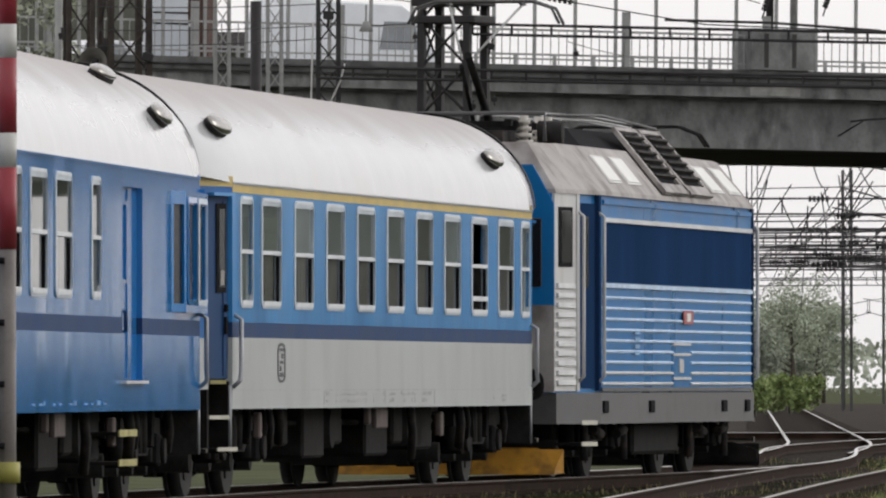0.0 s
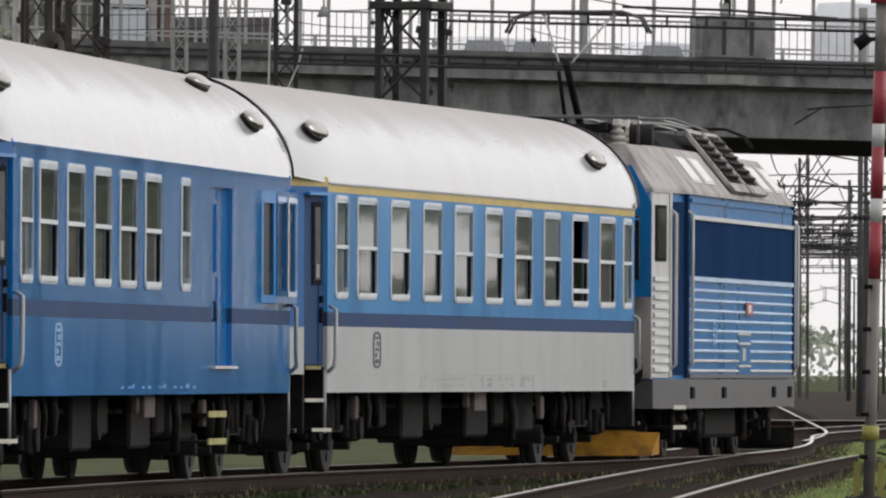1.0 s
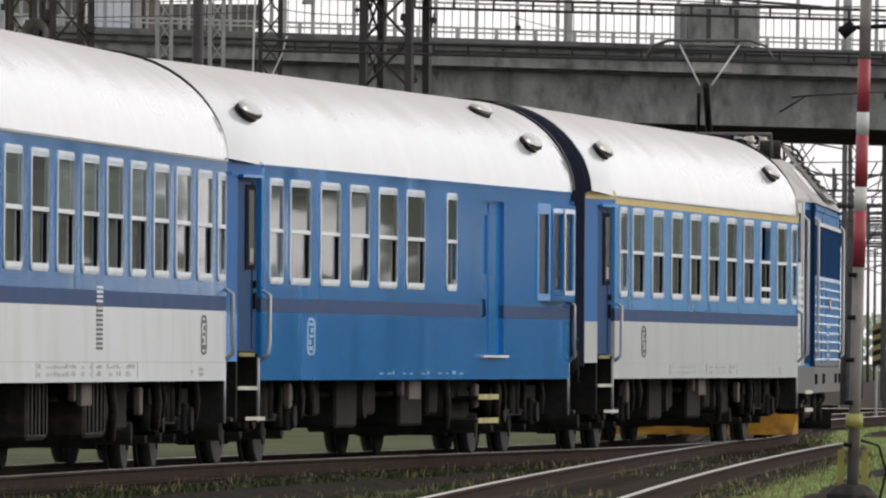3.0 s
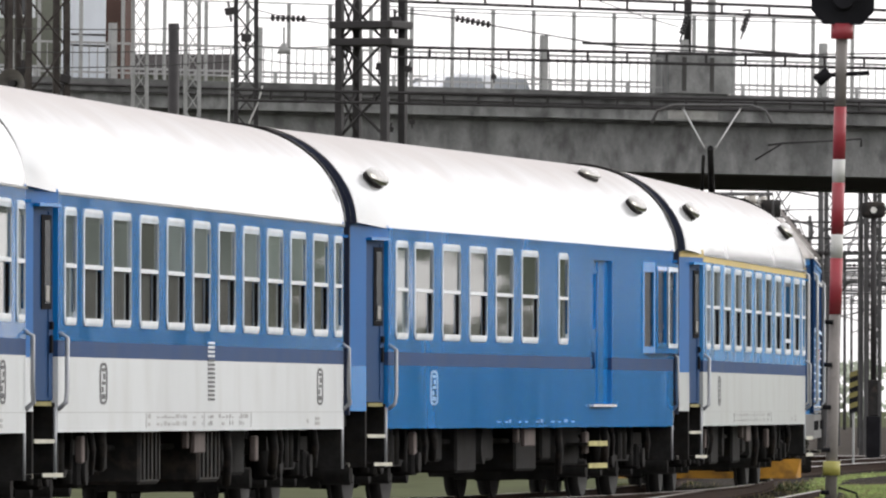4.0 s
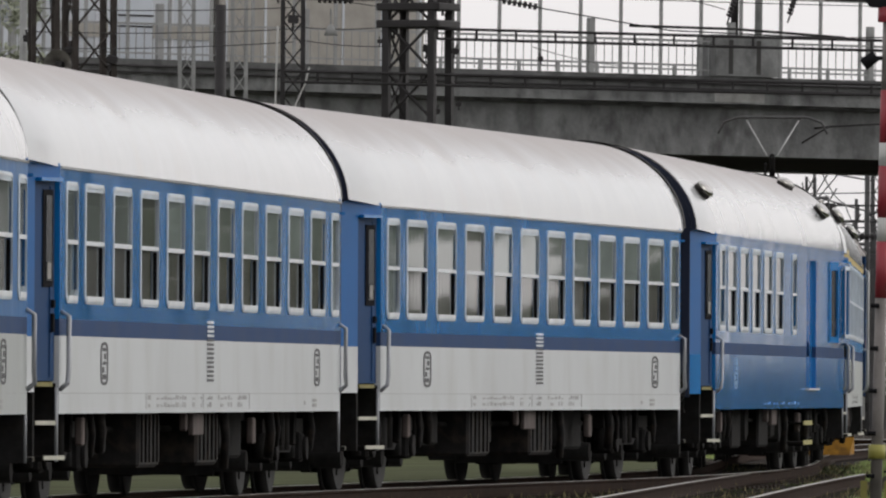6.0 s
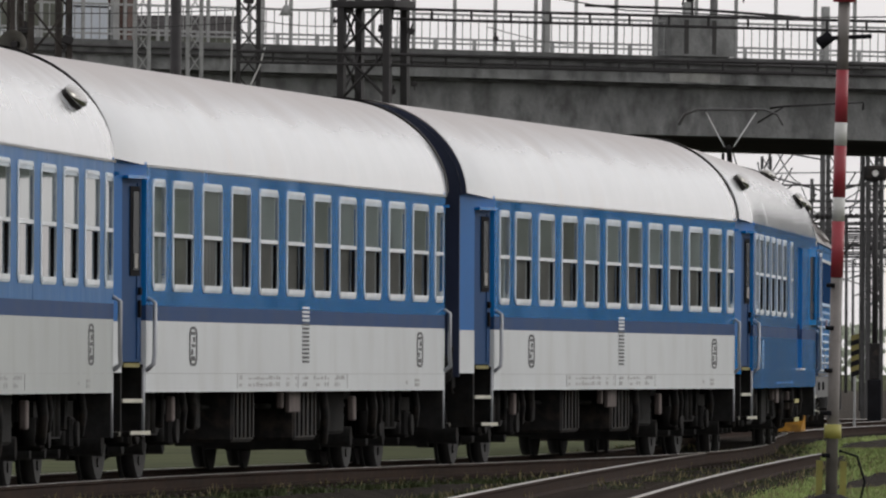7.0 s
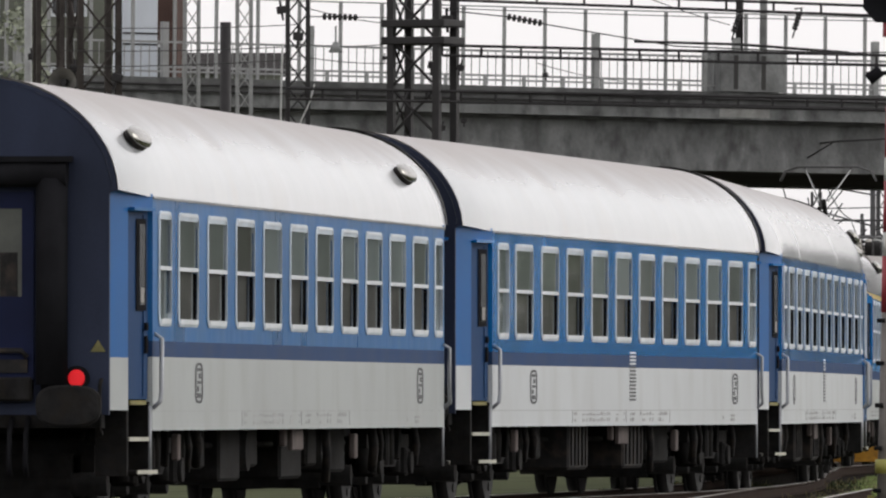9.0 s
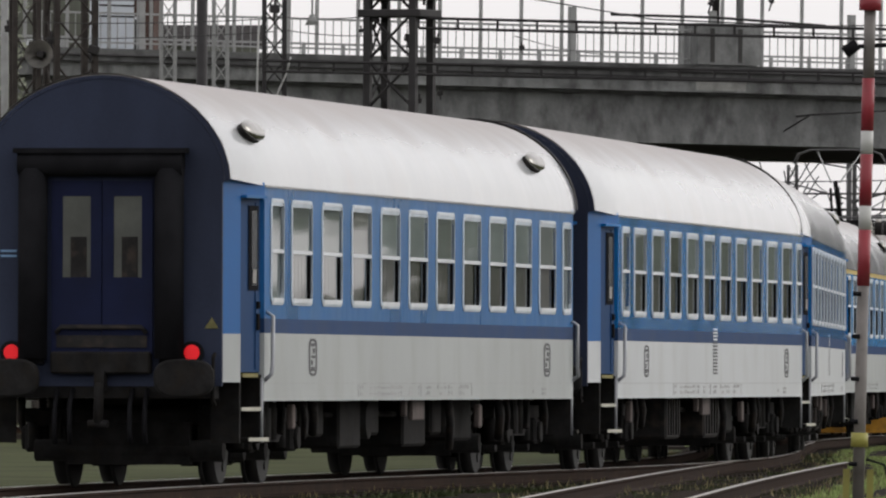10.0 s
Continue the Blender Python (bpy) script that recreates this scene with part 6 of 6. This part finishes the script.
for k in range(14):
    y = 380 + 34 * k
    z = far.uniform(5.0, 8.0) + k * 0.10
    spans.append((y, z))
    b = beam(y * 0.015, z, y * 0.048, z + far.uniform(-0.25, 0.25), y, far.uniform(0.25, 0.6), 1.6, "far cross-span beam over the yard tracks", FARSTEEL)
for k in range(30):
    x0, z = far.uniform(5, 12), far.uniform(5.2, 7.2)
    a = Vector((x0, 340, z))
    b = Vector((x0 * 1.4 + far.uniform(-4, 9), far.uniform(560, 900), z + far.uniform(-0.4, 1.2)))
    wire([a, a.lerp(b, 0.33), a.lerp(b, 0.66), b], 0.018, 0.25, mat=FARSTEEL)
# cross wires hung under the spans, with insulators on them
for k in range(26):
    y, top = spans[k % 10]
    z = min(1.07 + y * far.uniform(0.0085, 0.0155), top - 0.3)
    a, b = Vector((y * (0.0165 + 0.0004 * (k // 10)), y, z + far.uniform(-0.25, 0.05))), Vector((y * (0.0475 - 0.0004 * (k // 10)), y, z))
    wire([(a.x, y, top + 0.3), a, b, (b.x, y, top + 0.3)], 0.016)
    for q in range(1 + k % 2):
        f = far.uniform(0.05, 0.55)
        insulator_string(a.lerp(b, f), a.lerp(b, f + far.uniform(0.03, 0.07)), 5, far.uniform(0.05, 0.1))

BARK = material("grey_brown_bark", (0.09, 0.075, 0.06), 0.9, var=0.3)
# The first two leaf colours are paled to stand in for distance haze.
LEAVES = [material("haze_paled_leaves", (0.38, 0.42, 0.33), 0.7, var=0.25, scale=0.6, island=0.35, bump=0, spec=0.2),
          material("haze_dulled_leaves", (0.37, 0.41, 0.33), 0.7, var=0.25, scale=0.6, island=0.35, bump=0, spec=0.2),
          material("fresh_green_leaves", (0.21, 0.27, 0.10), 0.7, var=0.25, scale=0.6, island=0.35, bump=0, spec=0.2)]


def tree(h, spread, leaves, seed, mat, label, name="tree", trunk=0.3, size=0.10):
    rnd = random.Random(seed)
    t = thing(name, label, name)
    bm = bmesh.new()
    ends = []
    top = Vector((rnd.uniform(-0.3, 0.3), rnd.uniform(-0.3, 0.3), h * 0.75))
    rod(bm, (0, 0, -0.2), top, h * 0.025, 8, h * 0.008)
    for k in range(11):
        f = rnd.uniform(0.2 if name == "bush" else trunk, 0.95)
        p = top * f
        a = rnd.uniform(0, math.tau)
        ln = spread * rnd.uniform(0.5, 1.0) * (1.15 - 0.6 * f)
        q = p + Vector((math.cos(a) * ln, math.sin(a) * ln, ln * rnd.uniform(0.2, 0.7)))
        rod(bm, p, q, h * 0.009, 5, h * 0.003)
        ends += [p.lerp(q, 0.55), p.lerp(q, 0.8), q]
    ends += [top, top * 0.95 + Vector((0, 0, h * 0.12)), top + Vector((0, 0, h * 0.2))]
    part("trunk", bm, BARK, t)
    v, f = [], []
    for k in range(leaves):
        c = rnd.choice(ends)
        r = spread * 0.36
        d = Vector((rnd.gauss(0, 1), rnd.gauss(0, 1), rnd.gauss(0, 0.8)))
        p = c + d.normalized() * r * rnd.random() ** 0.5
        s = size * rnd.uniform(0.6, 1.5)
        e1 = Vector((rnd.gauss(0, 1), rnd.gauss(0, 1), rnd.gauss(0, 1))).normalized()
        e2 = e1.cross(Vector((rnd.gauss(0, 1), rnd.gauss(0, 1), rnd.gauss(0, 1)))).normalized()
        i = len(v)
        v += [tuple(p + e1 * s), tuple(p + e2 * s * 0.6), tuple(p - e1 * s), tuple(p - e2 * s * 0.6)]
        f.append((i, i + 1, i + 2, i + 3))
    me = bpy.data.meshes.new("crown")
    me.from_pydata(v, [], f)
    me.materials.append(mat)
    cr = new("crown", me)
    cr.parent = t
    return t


t1 = tree(8.5, 3.0, 6500, 1, LEAVES[0], "tall green tree beyond the yard, leaves paled for haze")
t2 = tree(6.5, 2.6, 6000, 2, LEAVES[1], "green tree beyond the yard, leaves dulled for haze")
t3 = tree(1.7, 1.1, 1200, 3, LEAVES[2], "fresh green bush at the edge of the yard", "bush", 0.1, 0.10)
firsts = {id(t1): 1, id(t2): 1, id(t3): 1}


def plant(t, x, y, turn, s):
    m = Matrix.Translation((x, y, GROUND_Z)) @ Matrix.Rotation(turn, 4, "Z")
    if firsts.pop(id(t), None):
        t.matrix_basis = m
        return t
    return copy_thing(t, m)


for k in range(15):
    u = 0.0160 + 0.0065 * (k * 0.618 % 1.0)
    plant(t1 if k % 2 else t2, u * (880 + 14 * k), 880 + 14 * k, k * 1.3, 1)
for k in range(4):
    u = 0.0172 + 0.004 * (k * 0.618 % 1.0)
    plant(t3, u * (560 + 12 * k), 560 + 12 * k, k * 1.1, 1)
# the wooded edge of the yard, to the right of the line and behind the towers
for k in range(9):
    plant(t2 if k % 2 else t1, -26 + k * 1.9 + far.uniform(-0.6, 0.6), 372 + far.uniform(-12, 25), k * 1.7, 1)
GREYLEAF = material("grey_green_leaves", (0.30, 0.32, 0.25), 0.8, var=0.3, scale=0.5, island=0.5, bump=0, spec=0.1)
t4 = tree(10.2, 1.7, 7500, 7, GREYLEAF, "ivy-grown grey-green tree before the bridge's end", "tree", 0.12, 0.085)
firsts[id(t4)] = 1
for x, y, a in ((-10.1, 300, 0), (-11.6, 302, 2.1), (-13.3, 299, 4.0), (-15.2, 302, 5.2)):
    plant(t4, x, y, a, 1)
# woods along the whole horizon
def far_woods():
    rnd = random.Random(4)
    v, f = [], []
    for k in range(60000):
        a = rnd.uniform(-0.15, 0.8) if k % 4 else rnd.uniform(0, math.tau)
        r = rnd.uniform(1300, 1700)
        h = 4.5 + 3 * noise.noise(Vector((math.cos(a) * 14, math.sin(a) * 14, 0)))
        p = Vector((r * math.sin(a), r * math.cos(a), rnd.random() ** 0.7 * h))
        s = rnd.uniform(0.2, 0.7)
        e1 = Vector((rnd.gauss(0, 1), rnd.gauss(0, 1), rnd.gauss(0, 0.6))).normalized() * s
        e2 = Vector((rnd.gauss(0, 0.4), rnd.gauss(0, 0.4), 1)).normalized() * s * 0.8
        i = len(v)
        v += [tuple(p + e1), tuple(p + e2), tuple(p - e1), tuple(p - e2)]
        f.append((i, i + 1, i + 2, i + 3))
    me = bpy.data.meshes.new("far_woods")
    me.from_pydata(v, [], f)
    me.materials.append(LEAVES[1])
    tagged(new("far_woods", me), "distant belt of hazy green woods", "woods", kind="stuff")


far_woods()


def mirrored_woods():
    """Unseen woods added beside the line beyond the bridge, with a clearing; the coach sides mirror them."""
    rnd = random.Random(8)
    v, f = [], []
    for k in range(16000):
        a = rnd.uniform(0.088, 0.62)
        r = rnd.uniform(275, 330)
        clear = 0.149 + 0.006 * noise.noise(Vector((k, 0, 3))) < a < 0.189 + 0.012 * rnd.random() ** 2
        h = 1.6 if clear else 7.1 + 1.0 * noise.noise(Vector((a * 40, 0, 0)))
        p = Vector((-3 + r * math.sin(a), 120 + r * math.cos(a), GROUND_Z + rnd.random() ** 0.8 * h))
        if 0.288 < a < 0.307:
            # daylight between the undergrowth and high crowns, left for the panes to mirror
            p.z = GROUND_Z + (rnd.uniform(0, 3.8) if k % 2 else rnd.uniform(6.4, 8.6))
        s = rnd.uniform(0.3, 0.9)
        e1 = Vector((rnd.gauss(0, 1), rnd.gauss(0, 1), rnd.gauss(0, 0.6))).normalized() * s
        e2 = Vector((rnd.gauss(0, 0.4), rnd.gauss(0, 0.4), 1)).normalized() * s * 0.8
        i = len(v)
        v += [tuple(p + e1), tuple(p + e2), tuple(p - e1), tuple(p - e2)]
        f.append((i, i + 1, i + 2, i + 3))
    me = bpy.data.meshes.new("woods")
    me.from_pydata(v, [], f)
    me.materials.append(material("dark_green_leaves", (0.07, 0.09, 0.05), 0.8, var=0.3, scale=0.4, island=0.4, bump=0, spec=0.2))
    tagged(new("woods", me), "unseen dark green woods added for the coach sides to mirror", "woods", kind="stuff")


mirrored_woods()

STUCCO = material("grey_green_stucco", (0.17, 0.178, 0.15), 0.9, spec=0.05, var=0.25, scale=0.4, fine=10, bump=0.2, streak=3, dirt=(0.08, 0.08, 0.07, 0.6))
BRICKRED = material("brown_brick_wall", (0.085, 0.055, 0.048), 0.9, spec=0.05, var=0.25, scale=0.8, fine=14, bump=0.3)
TILES = material("dark_roof_tiles", (0.05, 0.047, 0.047), 0.9, spec=0.03, var=0.25, scale=2)


def house(x, y, w, d, h, mat, label, storeys, cols, roof_h=2.0, turn=0):
    b = thing("house", label, "building", m=pose(x, y, GROUND_Z, 0, 0, turn))
    bm = bmesh.new()
    box(bm, -w / 2, w / 2, 0, d, 0, h)
    wl = part("wall", bm, mat, b)
    bm = bmesh.new()
    loft(bm, [[(xx, -0.4, h), (xx, d + 0.4, h), (xx, d / 2, h + roof_h)] for xx in (-w / 2 - 0.3, w / 2 + 0.3)])
    part("roof", bm, TILES, b)
    for r in range(storeys):
        for c in range(cols):
            xx, zz = -w / 2 + w * (c + 0.5) / cols, h * (r + 0.3) / storeys
            bm = bmesh.new()
            pane_frame(bm, xx - 0.55, xx + 0.55, zz, zz + 1.5, 0, -1, 0.02, 0.08, 0.05)
            wd = part("window", bm, FRAME, b)
            bm = bmesh.new()
            box(bm, xx - 0.5, xx + 0.5, -0.02, -0.004, zz + 0.05, zz + 1.45)
            part("pane", bm, GLASSDARK, wd)
    return b


house(-17.7, 405, 13.0, 10, 15.0, STUCCO, "grey-green stucco apartment house behind the towers", 5, 5, 3)
house(-12.85, 430, 6.0, 9, 17.0, BRICKRED, "tall brown brick building beside the bridge", 5, 3, 2)
house(-15.2, 800, 5.8, 8, 20.8, STUCCO, "grey house whose dark tiled roof shows over the bridge", 6, 3, 1.3)


# ---- traffic on the bridge ----
CARWHITE = material("white_car_paint", (0.62, 0.64, 0.67), 0.3, var=0.05, bump=0, coat=0.4)
# Pale base colour: the sky's reflection painted into the vehicle glass.
PALEGLASS = material("sky_lit_glass", (0.20, 0.22, 0.24), 0.08, var=0.1, bump=0, spec=0.8)
VANGREY = material("pale_van_paint", (0.74, 0.77, 0.80), 0.35, var=0.06, bump=0, coat=0.3)
BOXGREY = material("grey_lorry_panel", (0.56, 0.59, 0.62), 0.5, var=0.1, scale=0.6)
BEIGE = material("beige_lorry_panel", (0.36, 0.34, 0.30), 0.5, var=0.1)


def car(profile, w, mat, name, label, wheels, glass):
    """A road vehicle lofted from a side profile; glass: side windows as (x0, x1, z0, z1)."""
    c = thing(name, label, name)
    bm = bmesh.new()
    top = max(z for _, z in profile)
    rings = []
    for y, k in ((-w / 2, 0.0), (-w / 2 + 0.06, 1.0), (w / 2 - 0.06, 1.0), (w / 2, 0.0)):
        rings.append([(x * (0.985 if not k else 1), y * (1 - 0.14 * max(0, (z - 0.85)) / max(top - 0.85, 0.1)), z - (0.04 if not k and z > 0.5 else 0)) for x, z in profile])
    loft(bm, rings)
    body = part("body", bm, mat, c)
    for s in (-1, 1):
        for x0, x1, z0, z1 in glass:
            bm = bmesh.new()
            yy = lambda z: s * (w / 2 * (1 - 0.14 * max(0, (z - 0.85)) / max(top - 0.85, 0.1)) + 0.006)
            loft(bm, [[(x0 - 0.05, yy(z0) - d, z0), (x1 + 0.05, yy(z0) - d, z0), (x1 - 0.1, yy(z1) - d, z1), (x0 + 0.1, yy(z1) - d, z1)] for d in (0, s * 0.03)])
            part("side_window", bm, PALEGLASS, body)
        for x in wheels:
            bm = bmesh.new()
            rod(bm, (x, s * (w / 2 - 0.2), 0.32), (x, s * (w / 2 + 0.01), 0.32), 0.32, 18)
            wh = part("wheel", bm, RUBBER, c)
            bm = bmesh.new()
            rod(bm, (x, s * (w / 2 + 0.01), 0.32), (x, s * (w / 2 + 0.02), 0.32), 0.2, 14)
            part("rim", bm, PALESTEEL, wh)
    return c


CARP = [(-2.1, 0.3), (2.1, 0.3), (2.15, 0.65), (1.95, 0.82), (1.05, 0.95), (0.35, 1.42), (-1.0, 1.46), (-1.7, 1.1), (-2.1, 0.98)]
VANP = [(-2.2, 0.35), (2.2, 0.35), (2.25, 0.95), (1.9, 1.3), (1.3, 2.25), (1.0, 2.46), (-2.1, 2.55), (-2.2, 2.2)]
LORP = [(-7.5, 0.5), (4.5, 0.5), (4.55, 1.3), (4.4, 2.8), (4.2, 3.2), (3.2, 3.28), (3.1, 3.3), (2.6, 3.32), (2.5, 0.98), (-7.5, 0.98)]
van = car(VANP, 1.95, VANGREY, "van", "pale grey delivery van driving over the bridge", (-1.45, 1.45), ((0.4, 1.4, 1.4, 2.05),))
cars = [car(CARP, 1.75, CARWHITE, "car", "white car driving over the bridge", (-1.3, 1.3), ((-1.5, -0.35, 0.98, 1.36), (-0.2, 0.85, 0.98, 1.36))) for _ in range(4)]
lorry = car(LORP, 2.45, BOXGREY, "lorry", "grey lorry driving over the bridge", (-6.6, -5.6, -0.6, 3.4), ((3.2, 4.3, 2.0, 2.75),))
bm = bmesh.new()
soft_box(bm, -1.75, 2.45, -1.22, 1.22, 1.02, 4.05, 0.04, 1)
cargo = part("cargo_box", bm, BOXGREY, lorry, "pale grey cargo box with upright ribs")
bm = bmesh.new()
soft_box(bm, -7.5, -1.95, -1.24, 1.24, 1.0, 4.2, 0.04, 1)
rear_box = part("cargo_box", bm, BEIGE, lorry, "grey-brown cargo box of the trailer")
for s in (-1, 1):
    for q in range(5):
        bm = bmesh.new()
        box(bm, -1.70 + q * 1.0, -1.63 + q * 1.0, *sorted((s * 1.221, s * 1.245)), 1.1, 4.0)
        part("box_rib", bm, CARWHITE, cargo)
    for q in range(6):
        bm = bmesh.new()
        box(bm, -7.4 + q * 1.05, -7.34 + q * 1.05, *sorted((s * 1.241, s * 1.26)), 1.1, 4.15)
        part("box_rib", bm, BOXGREY, rear_box)
    bm = bmesh.new()
    box(bm, -1.7, 2.4, *sorted((s * 1.246, s * 1.26)), 1.78, 2.1)
    part("side_guard", bm, BEIGE, lorry, "beige band along the cargo box")


def motions():
    times = [k * 0.25 for k in range(41)]
    for k, c in enumerate(COACHES):
        walk(c, [(t, vehicle_pose(run(t) - 24.5 * k, 8.6)) for t in times])
    walk(loco, [(t, vehicle_pose(run(t) + 21.0, 4.15)) for t in times])
    # wheels roll on the rails: a turn of less than 45 degrees from row to row
    for w in WHEELS:
        x, _, z = w.location
        walk(w, [(k / 30, pose(x, 0, z, 0, math.degrees(run(k / 30) / 0.46), 0)) for k in range(301)])
    for c, x0, v, lane, turn in [(van, -5.1, 16.5, 5.0, 0), (cars[0], -11.2, 16.0, 4.6, 0), (cars[1], -16.0, 16.0, 4.6, 0), (cars[2], -63.5, 16.0, 4.6, 0),
                                 (cars[3], -84.6, 16.3, 5.0, 0), (lorry, 78.0, -14.2, 10.6, 180)]:
        walk(c, [(t, BM @ pose(x0 + v * t, lane, 7.462, 0, 0, turn)) for t in (0.0, 5.0, 10.0)])


motions()
